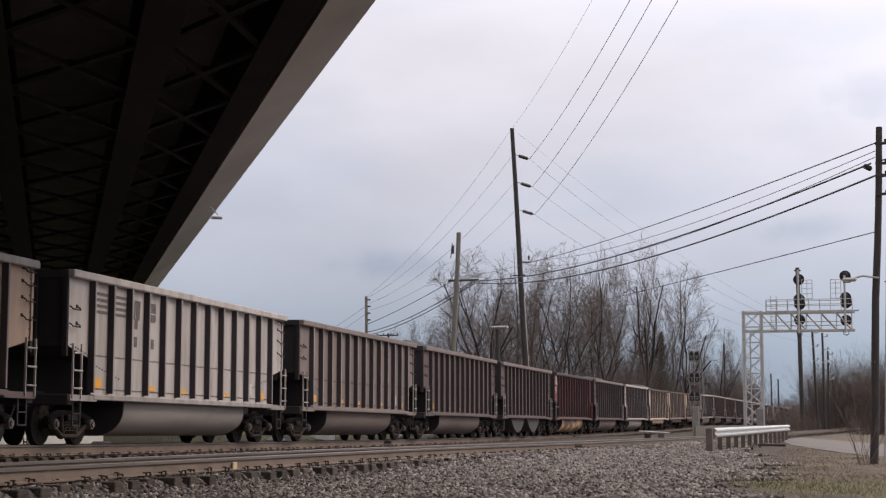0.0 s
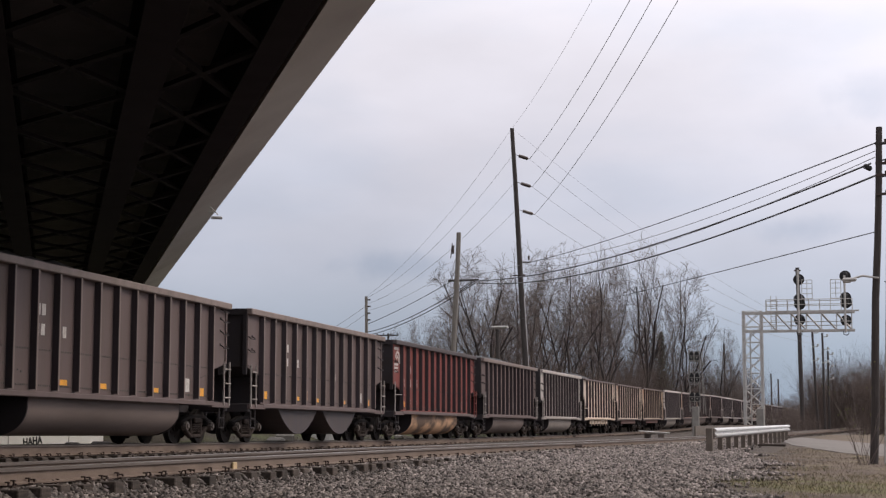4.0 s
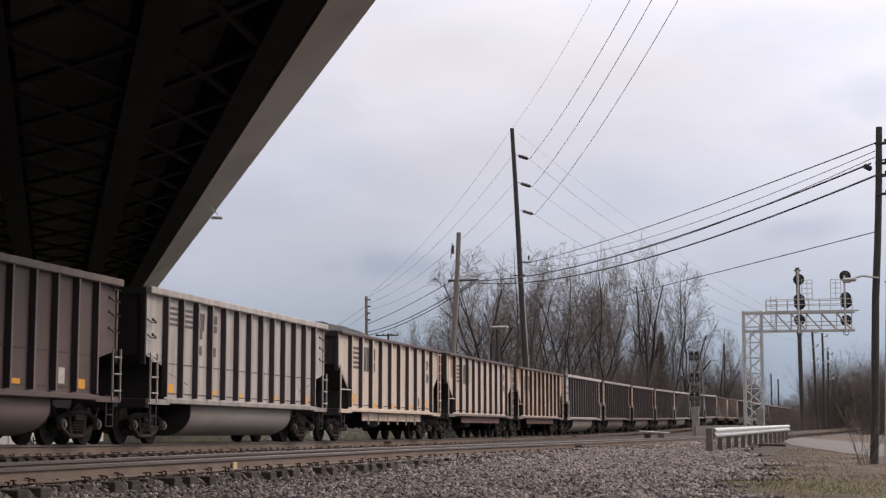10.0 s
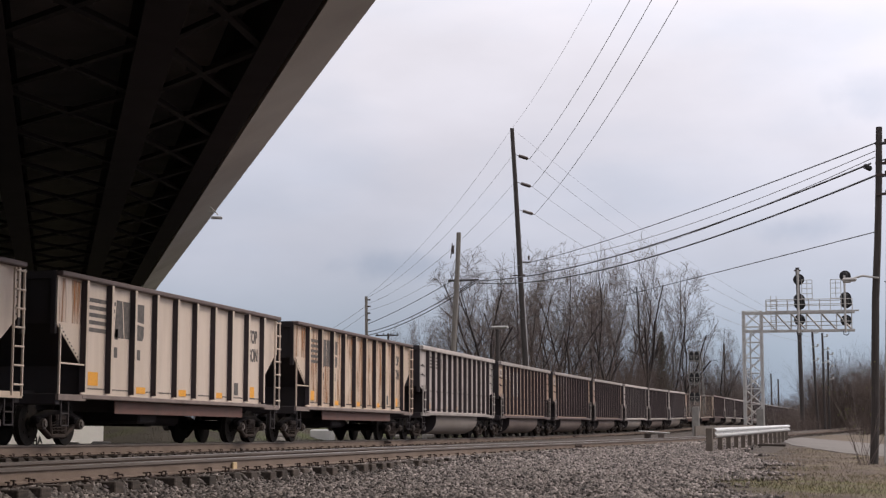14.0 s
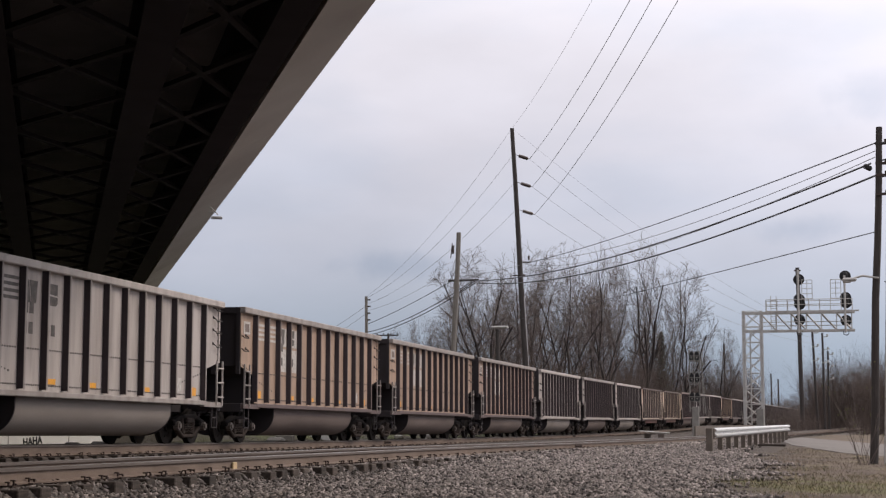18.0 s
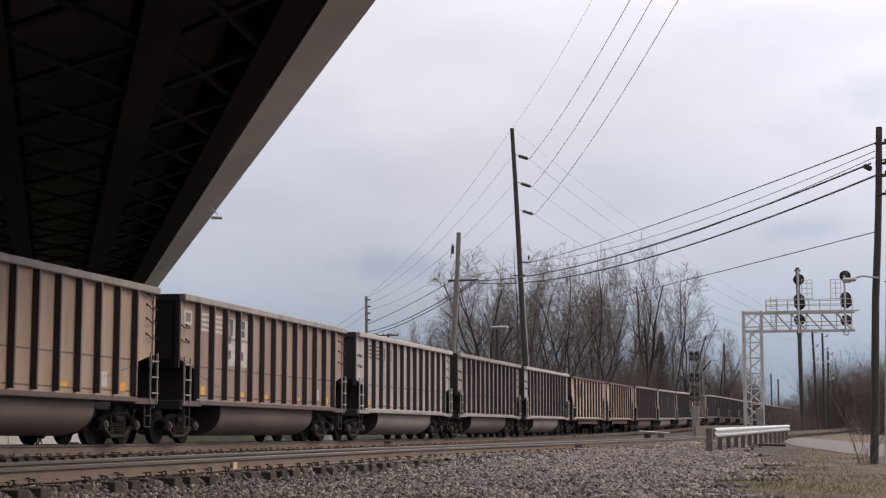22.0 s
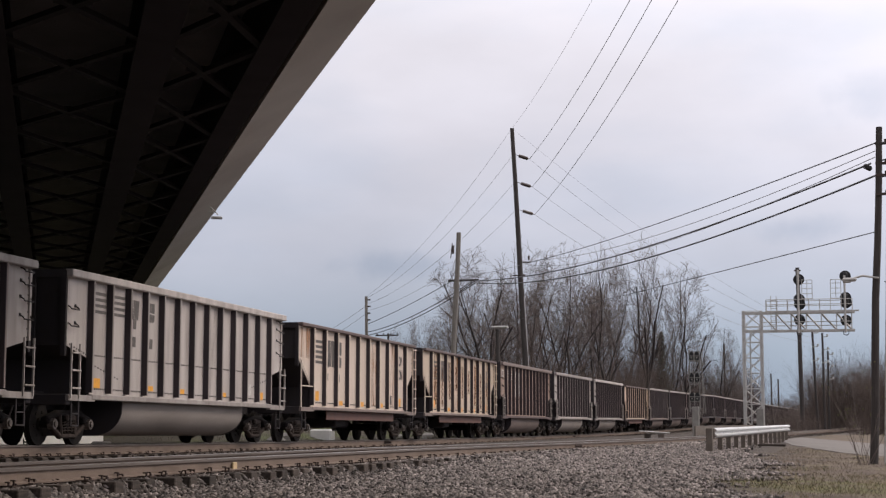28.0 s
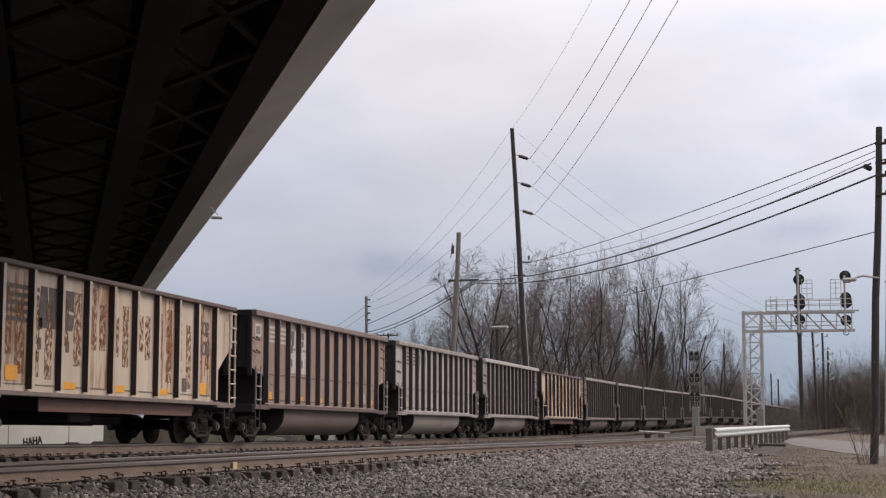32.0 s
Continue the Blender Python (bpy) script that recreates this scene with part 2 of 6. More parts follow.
M_GUARD = material("guardrail_zinc", (0.68, 0.68, 0.67), 0.42, 0.5, (0.45, 0.44, 0.43), 0.5, 3)
M_GUARDPOST = material("guardrail_post", (0.15, 0.125, 0.105), 0.85, 0, (0.09, 0.075, 0.06), 0.6, 6)
M_WIRE = material("wire_dark", (0.05, 0.05, 0.055), 0.6, 0.2, bump=0)
M_WIRE_PALE = material("wire_aluminium", (0.26, 0.26, 0.27), 0.55, 0.3, bump=0)
M_INSUL = material("insulator_brown", (0.06, 0.04, 0.035), 0.3, 0, bump=0)
M_SIGNAL = material("signal_black", (0.014, 0.014, 0.016), 0.55, 0, (0.03, 0.03, 0.03), 0.5, 6)
M_BARK = material("bark", (0.052, 0.043, 0.041), 0.95, 0, (0.034, 0.029, 0.028), 0.7, 4, (3, 3, 0.6), bump=0.6, bump_scale=25, vary=0.12)
M_TWIG = material("twig", (0.17, 0.14, 0.126), 0.95, 0, (0.108, 0.09, 0.082), 0.6, 2, bump=0, vary=0.2)
M_BRUSH = material("brush_twig", (0.125, 0.096, 0.082), 0.95, 0, (0.078, 0.063, 0.056), 0.6, 2, bump=0, vary=0.3)
M_BUD = material("spring_bud", (0.16, 0.165, 0.06), 0.8, 0, (0.09, 0.1, 0.045), 0.6, 3, bump=0, vary=0.3)
M_NEEDLE = material("conifer_needle", (0.11, 0.112, 0.07), 0.85, 0, (0.10, 0.085, 0.06), 0.6, 4, bump=0, vary=0.3)
M_GRASS = material("grass_blade", (0.14, 0.138, 0.062), 0.8, 0, (0.26, 0.21, 0.12), 0.7, 0.8, bump=0, vary=0.35)
M_STRAW = material("dead_straw", (0.30, 0.235, 0.14), 0.9, 0, (0.17, 0.13, 0.08), 0.6, 1, bump=0, vary=0.3)
M_STUBBLE = material("dry_stubble", (0.20, 0.16, 0.12), 0.9, 0, (0.11, 0.095, 0.062), 0.7, 0.7, bump=0, vary=0.45)
M_WEED = material("bank_weed", (0.10, 0.085, 0.06), 0.9, 0, (0.055, 0.06, 0.03), 0.7, 0.6, bump=0, vary=0.5)
M_WALL = material("white_block_paint", (0.85, 0.84, 0.81), 0.75, 0, (0.62, 0.61, 0.58), 0.5, 0.7, bump=0.15)


def stain(name, color, scale, stretch, lo, hi, most):
    """A see-through film of stain that lies on the paint in ragged runs."""
    m = material(name, color, 0.85, 0, tuple(c * 0.6 for c in color), 0.5, 5, bump=0)
    nt = m.node_tree
    N, K = nt.nodes.new, nt.links.new
    tc, mp, n, r = N("ShaderNodeTexCoord"), N("ShaderNodeMapping"), N("ShaderNodeTexNoise"), N("ShaderNodeMapRange")
    mp.inputs["Scale"].default_value = stretch
    n.inputs["Scale"].default_value, n.inputs["Detail"].default_value, n.inputs["Roughness"].default_value = scale, 6, 0.6
    r.inputs["From Min"].default_value, r.inputs["From Max"].default_value, r.inputs["To Max"].default_value = lo, hi, most
    K(tc.outputs["Object"], mp.inputs["Vector"])
    K(mp.outputs[0], n.inputs["Vector"])
    K(n.outputs["Fac"], r.inputs["Value"])
    K(r.outputs[0], nt.nodes["Principled BSDF"].inputs["Alpha"])
    return m


M_RUN = stain("rust_run_film", (0.42, 0.20, 0.09), 1.0, (7, 7, 0.7), 0.46, 0.68, 0.85)
M_MOTTLE = stain("rust_mottle_film", (0.30, 0.125, 0.055), 12.0, (1.2, 1.2, 0.6), 0.43, 0.66, 0.85)
M_SOOTRUN = stain("soot_run_film", (0.08, 0.065, 0.055), 1.0, (5, 5, 0.5), 0.48, 0.75, 0.6)
M_ROADWAY = material("worn_concrete_road", (0.195, 0.176, 0.16), 0.9, 0, (0.14, 0.126, 0.113), 0.6, 0.5, bump=0.3)

# ---------------------------------------------------------------- mesh helpers
class Shape:
    """Collects boxes, bars, tubes and sheets into one mesh."""

    def __init__(self):
        self.v, self.f = [], []

    def add(self, verts, faces):
        k = len(self.v)
        self.v += [tuple(p) for p in verts]
        self.f += [tuple(i + k for i in f) for f in faces]
        return self

    def box(self, c, s, turn=None, bevel=0.0):
        x, y, z = (d / 2 for d in s)
        if bevel:
            b = min(bevel, x * 0.9, y * 0.9)
            ring = [(-x + b, -y), (x - b, -y), (x, -y + b), (x, y - b), (x - b, y), (-x + b, y), (-x, y - b), (-x, -y + b)]
            inner = [(px * (1 - b / x), py * (1 - b / y)) for px, py in ring]
            b2 = min(b, z * 0.9)
            pts = [(p[0], p[1], -z) for p in inner] + [(p[0], p[1], -z + b2) for p in ring]
            pts += [(p[0], p[1], z - b2) for p in ring] + [(p[0], p[1], z) for p in inner]
            fs = [tuple(range(7, -1, -1)), tuple(range(24, 32))]
            for r in range(3):
                fs += [(r * 8 + i, r * 8 + (i + 1) % 8, r * 8 + 8 + (i + 1) % 8, r * 8 + 8 + i) for i in range(8)]
        else:
            pts = [(a, b_, c_) for c_ in (-z, z) for a, b_ in ((-x, -y), (x, -y), (x, y), (-x, y))]
            fs = [(3, 2, 1, 0), (4, 5, 6, 7)] + [(i, (i + 1) % 4, 4 + (i + 1) % 4, 4 + i) for i in range(4)]
        m = Matrix.Translation(c) @ (turn or Matrix())
        return self.add([m @ Vector(p) for p in pts], fs)

    def tube(self, p, q, r0, r1=None, n=6, caps=True):
        p, q = Vector(p), Vector(q)
        r1 = r0 if r1 is None else r1
        d = (q - p)
        if d.length < 1e-6:
            return self
        d.normalize()
        a = d.cross(Vector((0, 0, 1)) if abs(d.z) < 0.9 else Vector((1, 0, 0))).normalized()
        b = d.cross(a)
        pts = []
        for o, r in ((p, r0), (q, r1)):
            pts += [o + (a * math.cos(2 * math.pi * i / n) + b * math.sin(2 * math.pi * i / n)) * r for i in range(n)]
        fs = [(i, n + i, n + (i + 1) % n, (i + 1) % n) for i in range(n)]
        if caps:
            fs += [tuple(range(n)), tuple(range(2 * n - 1, n - 1, -1))]
        return self.add(pts, fs)

    def run(self, points, r, n=5):
        """A tube along a line of points, without breaks."""
        pts = [Vector(p) for p in points]
        frames = []
        for i, p in enumerate(pts):
            d = (pts[min(i + 1, len(pts) - 1)] - pts[max(i - 1, 0)]).normalized()
            a = d.cross(Vector((0, 0, 1)) if abs(d.z) < 0.9 else Vector((1, 0, 0))).normalized()
            frames.append((p, a, d.cross(a)))
        return self.sweep([(r * math.cos(6.2832 * k / n), r * math.sin(6.2832 * k / n)) for k in range(n)], frames)

    def prism(self, outline, axis, a, b):
        """An outline of pairs, drawn out along the axis from a to b. Pairs are the other two axes in order."""
        put = {"x": lambda u, v, w: (w, u, v), "y": lambda u, v, w: (u, w, v), "z": lambda u, v, w: (u, v, w)}[axis]
        n = len(outline)
        pts = [put(u, v, a) for u, v in outline] + [put(u, v, b) for u, v in outline]
        fs = [tuple(range(n - 1, -1, -1)), tuple(range(n, 2 * n))] + [(i, (i + 1) % n, n + (i + 1) % n, n + i) for i in range(n)]
        return self.add(pts, fs)

    def sweep(self, outline, frames):
        """An outline of (side, up) pairs carried along frames of (origin, side, up)."""
        n, k = len(outline), len(frames)
        pts = [Vector(o) + Vector(s) * u + Vector(w) * v for o, s, w in frames for u, v in outline]
        fs = [tuple(range(n)), tuple(range((k - 1) * n, k * n))[::-1]]
        for j in range(k - 1):
            fs += [(j * n + i, j * n + n + i, j * n + n + (i + 1) % n, j * n + (i + 1) % n) for i in range(n)]
        return self.add(pts, fs)

    def disc(self, c, r, d, axis="y", n=16, dome=0.0):
        c = Vector(c)
        ax = {"x": Vector((1, 0, 0)), "y": Vector((0, 1, 0)), "z": Vector((0, 0, 1))}[axis]
        return self.tube(c - ax * d / 2, c + ax * d / 2, r, r * (1 - dome), n)

    def mesh(self, name, mat, smooth=False):
        me = bpy.data.meshes.new(name)
        me.from_pydata(self.v, [], self.f)
        bm = bmesh.new()
        bm.from_mesh(me)
        bmesh.ops.recalc_face_normals(bm, faces=bm.faces)
        bm.to_mesh(me)
        bm.free()
        if smooth:
            me.shade_smooth()
        me.materials.append(mat)
        return me


def part(name, shape, mat, parent=None, label="", at=None, smooth=False):
    """One mesh object from a Shape (or a ready mesh), under a thing or a part."""
    me = shape.mesh(name, mat, smooth) if isinstance(shape, Shape) else shape
    ob = new(name, me)
    if parent:
        ob.parent = parent
    if at is not None:
        ob.matrix_basis = at if isinstance(at, Matrix) else Matrix.Translation(at)
    if label:
        tagged(ob, label)
    return ob


def thing(name, m, label, category, group="", kind=""):
    ob = new(name)
    ob.empty_display_size = 0.3
    ob.matrix_basis = m
    return tagged(ob, label, category, group, kind)


def bulk(name, verts, faces, mat):
    """A large mesh from arrays, with no clean-up pass."""
    me = bpy.data.meshes.new(name)
    v, f = np.asarray(verts, np.float32), np.asarray(faces, np.int32)
    me.vertices.add(len(v))
    me.vertices.foreach_set("co", v.ravel())
    k = f.shape[1]
    me.loops.add(f.size)
    me.loops.foreach_set("vertex_index", f.ravel())
    me.polygons.add(len(f))
    me.polygons.foreach_set("loop_start", np.arange(0, f.size, k, dtype=np.int32))
    me.update(calc_edges=True)
    me.materials.append(mat)
    return me


def text_mesh(words, size, mat):
    cu = bpy.data.curves.new("words", "FONT")
    cu.body, cu.size, cu.align_x, cu.extrude, cu.offset = words, size, "CENTER", 0.004, 0.012
    ob = bpy.data.objects.new("words", cu)
    scene.collection.objects.link(ob)
    bpy.context.view_layer.update()
    me = bpy.data.meshes.new_from_object(ob.evaluated_get(bpy.context.evaluated_depsgraph_get()))
    bpy.data.objects.remove(ob)
    me.materials.clear()
    me.materials.append(mat)
    return me


# ---------------------------------------------------------------- the lines of the two tracks
def train_line(s):
    """Centre of the train's track, at rail height, s metres on."""
    u = s - 100.0
    v = min(u, 180.0)
    x = -16.35 - 1.6 + 8.4e-5 * (v * v + 2 * v * (u - v))
    w = max(-105.0, min(u, 110.0))
    return Vector((x, s, 4.7e-5 * w * w))


def near_line(s):
    """Centre of the empty track, which bears off to the right."""
    u = max(-67.0, min(s - 100.0, 110.0))
    return Vector((-10.45 + 0.046 * s + 9.0e-5 * max(0.0, s - 30) ** 2 * (1 if s < 200 else 0) + (9.0e-5 * (170 ** 2 + 340 * (s - 200)) if s >= 200 else 0), s, 0.06 + 2.5e-5 * u * u))


def ground_z(x, y):
    """Lie of the land, without its small bumps."""
    z = -0.20 - 0.25 * min(1.0, max(0.0, (x + 2.5) / 9.0))
    if x < -21.5:
        k = min(1.0, (-21.5 - x) / 5.0)
        z += 1.0 * k * k * (3 - 2 * k) * min(1.0, max(0.0, (y - 57) / 4.0)) - 0.35 * k * (1 if y < 57 else 0)
    return z


def frames_along(line, s0, s1, step):
    out, n = [], max(1, int(round((s1 - s0) / step)))
    for i in range(n + 1):
        s = s0 + (s1 - s0) * i / n
        d = (line(s + 0.5) - line(s - 0.5)).normalized()
        out.append((line(s), Vector((d.y, -d.x, 0)).normalized(), Vector((0, 0, 1))))
    return out


# ---------------------------------------------------------------- ground
def ground_material():
    m = bpy.data.materials.new("ground_soil")
    m.use_nodes = True
    nt = m.node_tree
    N, K = nt.nodes.new, nt.links.new
    b = nt.nodes["Principled BSDF"]
    tc, sep = N("ShaderNodeTexCoord"), N("ShaderNodeSeparateXYZ")
    K(tc.outputs["Object"], sep.inputs[0])

    def noise_at(scale, detail=5, rough=0.55):
        n = N("ShaderNodeTexNoise")
        n.inputs["Scale"].default_value, n.inputs["Detail"].default_value, n.inputs["Roughness"].default_value = scale, detail, rough
        K(tc.outputs["Object"], n.inputs["Vector"])
        return n.outputs["Fac"]

    def ranged(v, a, b_, c=0.0, d=1.0):
        r = N("ShaderNodeMapRange")
        for key, val in (("From Min", a), ("From Max", b_), ("To Min", c), ("To Max", d)):
            r.inputs[key].default_value = val
        K(v, r.inputs["Value"])
        return r.outputs[0]

    def mixed(f, a, b_):
        n = N("ShaderNodeMix")
        n.data_type = "RGBA"
        K(f, n.inputs["Factor"])
        for key, val in (("A", a), ("B", b_)):
            if isinstance(val, tuple):
                n.inputs[key].default_value = (*val, 1)
            else:
                K(val, n.inputs[key])
        return n.outputs["Result"]

    def added(a, b_, op="ADD"):
        n = N("ShaderNodeMath")
        n.operation = op
        K(a, n.inputs[0])
        if isinstance(b_, float):
            n.inputs[1].default_value = b_
        else:
            K(b_, n.inputs[1])
        return n.outputs[0]

    soil = mixed(ranged(noise_at(1.6), 0.35, 0.68), (0.175, 0.138, 0.11), (0.10, 0.079, 0.064))
    def patch(x, y, r):
        d = N("ShaderNodeVectorMath")
        d.operation = "DISTANCE"
        K(tc.outputs["Object"], d.inputs[0])
        d.inputs[1].default_value = (x, y, -0.3)
        return added(ranged(d.outputs["Value"], 0.0, r, 0.34, 0.0), noise_at(0.9, 6))

    straw = mixed(ranged(patch(2.2, 26.5, 4.2), 0.54, 0.80), soil, (0.28, 0.22, 0.145))
    grass = mixed(ranged(patch(-0.8, 26.0, 4.6), 0.58, 0.78), straw, (0.14, 0.135, 0.064))
    grass = mixed(ranged(noise_at(0.13, 6), 0.56, 0.64), grass, (0.15, 0.13, 0.075))
    grit = mixed(ranged(noise_at(16, 3), 0.35, 0.65), (0.115, 0.098, 0.086), (0.06, 0.051, 0.045))
    wob = added(sep.outputs["X"], ranged(noise_at(0.5), 0.0, 1.0, -1.6, 1.6))
    col = mixed(ranged(wob, -2.6, -1.0), grit, grass)
    bank = mixed(ranged(noise_at(0.3, 5), 0.45, 0.6), (0.075, 0.066, 0.052), (0.085, 0.095, 0.042))
    col = mixed(ranged(wob, -22.5, -20.5), bank, col)
    fine = N("ShaderNodeMix")
    fine.data_type, fine.blend_type = "RGBA", "MULTIPLY"
    fine.inputs["Factor"].default_value = 1
    K(col, fine.inputs["A"])
    K(added(ranged(noise_at(26, 4), 0.3, 0.7, 0.30, 0.72), added(ranged(noise_at(1.4, 5), 0.3, 0.7, 0.12, 0.42), ranged(noise_at(0.45, 5), 0.3, 0.7, 0.12, 0.36))), fine.inputs["B"])
    K(fine.outputs["Result"], b.inputs["Base Color"])
    b.inputs["Roughness"].default_value = 0.95
    b.inputs["Specular IOR Level"].default_value = 0.2
    bp = N("ShaderNodeBump")
    bp.inputs["Strength"].default_value, bp.inputs["Distance"].default_value = 0.9, 0.04
    K(added(noise_at(18, 4), noise_at(2.2, 4)), bp.inputs["Height"])
    K(bp.outputs[0], b.inputs["Normal"])
    return m


def build_ground():
    xs = sorted(set([-3000, -1200, -500, -200, -100, -60] + [-40 + i for i in range(0, 61)] + [30, 50, 100, 200, 500, 1200, 3000]))
    ys = sorted(set([-1500, -400, -100, -30] + [-10 + i for i in range(0, 80)] + [70 + 4 * i for i in range(0, 35)] + [230, 300, 400, 600, 1000, 2000, 4000]))
    V, F = [], []
    for y in ys:
        for x in xs:
            n = noise.noise(Vector((x * 0.35, y * 0.35, 0))) * 0.05 + noise.noise(Vector((x * 1.3, y * 1.3, 3))) * 0.02
            V.append((x, y, ground_z(x, y) + n))
    w = len(xs)
    for j in range(len(ys) - 1):
        for i in range(w - 1):
            F.append((j * w + i, j * w + i + 1, j * w + w + i + 1, j * w + w + i))
    me = bulk("ground", V, F, ground_material())
    me.shade_smooth()
    tagged(new("ground", me), "gravelly soil with straw and thin spring grass", "ground", kind="structure")


build_ground()


def build_road():
    """The worn service road that comes in past the guardrail's far end."""
    sh = Shape()
    near = [(-2.9, 86), (-1.9, 71), (-0.3, 58), (0.9, 51.5), (3.2, 43), (7, 34), (14, 22), (30, 12)]
    away = [(-2.3, 108), (-0.2, 96), (1.6, 85), (5, 74), (9, 62), (15, 50), (24, 40), (40, 30)]
    V, F, cols = [], [], 9
    for i in range(len(near) * 4 - 3):
        j, f = min(i // 4, len(near) - 2), i / 4 - min(i // 4, len(near) - 2)
        a, b = Vector(near[j]).lerp(Vector(near[j + 1]), f), Vector(away[j]).lerp(Vector(away[j + 1]), f)
        for k in range(cols):
            p = a.lerp(b, k / (cols - 1))
            edge = 1 if k in (0, cols - 1) else 0
            wob = 0.25 * edge * noise.noise(Vector((i * 0.7, k * 3.0, 2.0)))
            V.append((p.x + wob, p.y, ground_z(p.x, p.y) + (0.085 if not edge else 0.02)))
    for i in range(len(near) * 4 - 4):
        for k in range(cols - 1):
            F.append((i * cols + k, i * cols + cols + k, i * cols + cols + k + 1, i * cols + k + 1))
    top = len(V)
    V += [(x, y, z - 0.3) for x, y, z in V]
    F += [tuple(v + top for v in reversed(f)) for f in F]
    rows = len(near) * 4 - 3
    for i in range(rows - 1):
        for k in (0, cols - 1):
            a, b = i * cols + k, i * cols + cols + k
            F.append((a, b, b + top, a + top) if k else (b, a, a + top, b + top))
    sh.v, sh.f = V, F
    tagged(part("road", sh, M_ROADWAY), "pale worn concrete service road beside the tracks", "road", kind="structure")


build_road()

# ---------------------------------------------------------------- tracks
RAIL = [(-0.07, -0.18), (0.07, -0.18), (0.07, -0.165), (0.012, -0.145), (0.010, -0.05), (0.036, -0.038), (0.036, -0.006), (0.028, 0.0),
        (-0.028, 0.0), (-0.036, -0.006), (-0.036, -0.038), (-0.010, -0.05), (-0.012, -0.145), (-0.07, -0.165)]
HEADCAP = [(-0.030, 0.0025), (0.030, 0.0025), (0.026, 0.005), (-0.026, 0.005)]
HEADSIDE = [(-0.039, -0.036), (0.039, -0.036), (0.039, -0.005), (0.030, 0.002), (-0.030, 0.002), (-0.039, -0.005)]


def build_track(name, line, s0, s1, picks, label, shoulder, stone, tall=0.0):
    """tall: how much the rail section and its plates stand higher than the lighter rail."""
    base = thing(name, Matrix(), label, "railway track", kind="structure")
    fr = frames_along(line, s0, s1, 3.0)
    for side in (-1, 1):
        rail = part("rail", Shape().sweep([(u + side * 0.7525, v - (tall if v < -0.1 else 0.0)) for u, v in RAIL], fr), M_RAIL, base, "rusty brown steel rail")
        part("rail_head", Shape().sweep([(u + side * 0.7525, v) for u, v in HEADCAP], fr), M_HEAD, rail, "polished running surface")
        part("rail_head_side", Shape().sweep([(u + side * 0.7525, v) for u, v in HEADSIDE], fr), M_HEADSIDE, rail, "paler worn rail head")
    lo = shoulder
    bed = Shape().sweep([(-3.0, -0.75), (-3.0, -0.62), (-1.75, -0.27), (-1.3, -0.24), (1.18, -0.225), (1.30, -0.34), (1.6, -0.41), (lo, -0.64), (lo, -0.75)], [(o - Vector((0, 0, tall)), a, b) for o, a, b in fr])
    tagged(part("ballast_bed", bed, stone, base, "grey crushed stone ballast"), kind="stuff")
    # ties one by one where the camera stands near, joined further off
    tie = Shape().box((0, 0, -0.275), (2.59, 0.225, 0.17), bevel=0.012).mesh("tie", M_TIE)
    rng = random.Random(name)
    far, fix = Shape(), Shape()
    s, i = s0 + 0.3, 0
    while s < min(s1, 330):
        o = line(s)
        d = (line(s + 0.5) - line(s - 0.5)).normalized()
        turn = Matrix.Rotation(math.atan2(-d.x, d.y) + rng.uniform(-0.012, 0.012), 4, "Z")
        m = Matrix.Translation(o + Vector((rng.uniform(-0.07, 0.07), 0, rng.uniform(-0.012, 0.006) - tall))) @ turn
        if picks[0] < s < picks[1]:
            t = part("tie", tie, None, base, at=m)
        elif s < 200:
            far.box(m @ Vector((0, 0, -0.275)), (2.59, 0.225, 0.17), turn)
        if s < 160:
            for r in (-0.7525, 0.7525):
                for q, h in ((-0.13, 0.05), (0.13, 0.05)):
                    for yy in (-0.055, 0.06):
                        up = rng.uniform(0.0, 0.03)
                        fix.box(m @ Vector((r + q * 0.86, yy + rng.uniform(-0.015, 0.015), -0.165 + up / 2)), (0.018, 0.018, 0.03 + up), turn)
                        fix.box(m @ Vector((r + q * 0.74, yy, -0.148 + up)), (0.055, 0.026, 0.016), turn)
                fix.box(m @ Vector((r, 0, -0.184)), (0.38, 0.20, 0.018), turn)
                if picks[0] < s < 90:
                    fix.box(m @ Vector((r + 0.03, 0.14, -0.187)), (0.12, 0.018, 0.03), turn)
                    fix.box(m @ Vector((r + 0.085, 0.14, -0.172)), (0.02, 0.02, 0.035), turn)
        s += 0.535 + rng.uniform(-0.03, 0.03)
    if far.v:
        tagged(part("far_ties", far, M_TIE, base), kind="stuff")
    tagged(part("rail_fasteners", fix, M_SPIKE, base, "rusty spikes, tie plates and rail anchors"), kind="stuff")
    # bolted joints
    for s in (picks[0] + 38, picks[0] + 85):
        for r in (-0.7525, 0.7525):
            d = (line(s + 0.5) - line(s - 0.5)).normalized()
            m = Matrix.Translation(line(s)) @ Matrix.Rotation(math.atan2(-d.x, d.y), 4, "Z")
            sh = Shape()
            for q in (-0.03, 0.03):
                sh.box((r + q, 0, -0.095), (0.03, 0.92, 0.09), bevel=0.008)
                for y in (-0.36, -0.2, -0.06, 0.06, 0.2, 0.36):
                    sh.box((r + q * 1.9, y, -0.095), (0.035, 0.035, 0.035))
            part("joint_bar", sh, M_SPIKE, base, "bolted rail joint bar", at=m)
    return base


build_track("track_main", train_line, -45, 620, (24, 110), "ballasted railway track carrying the coal train", 3.0, M_BALLAST_DARK, 0.05)
build_track("track_near", near_line, -40, 520, (10, 120), "empty ballasted railway track with rusty rails", 3.1, M_BALLAST)


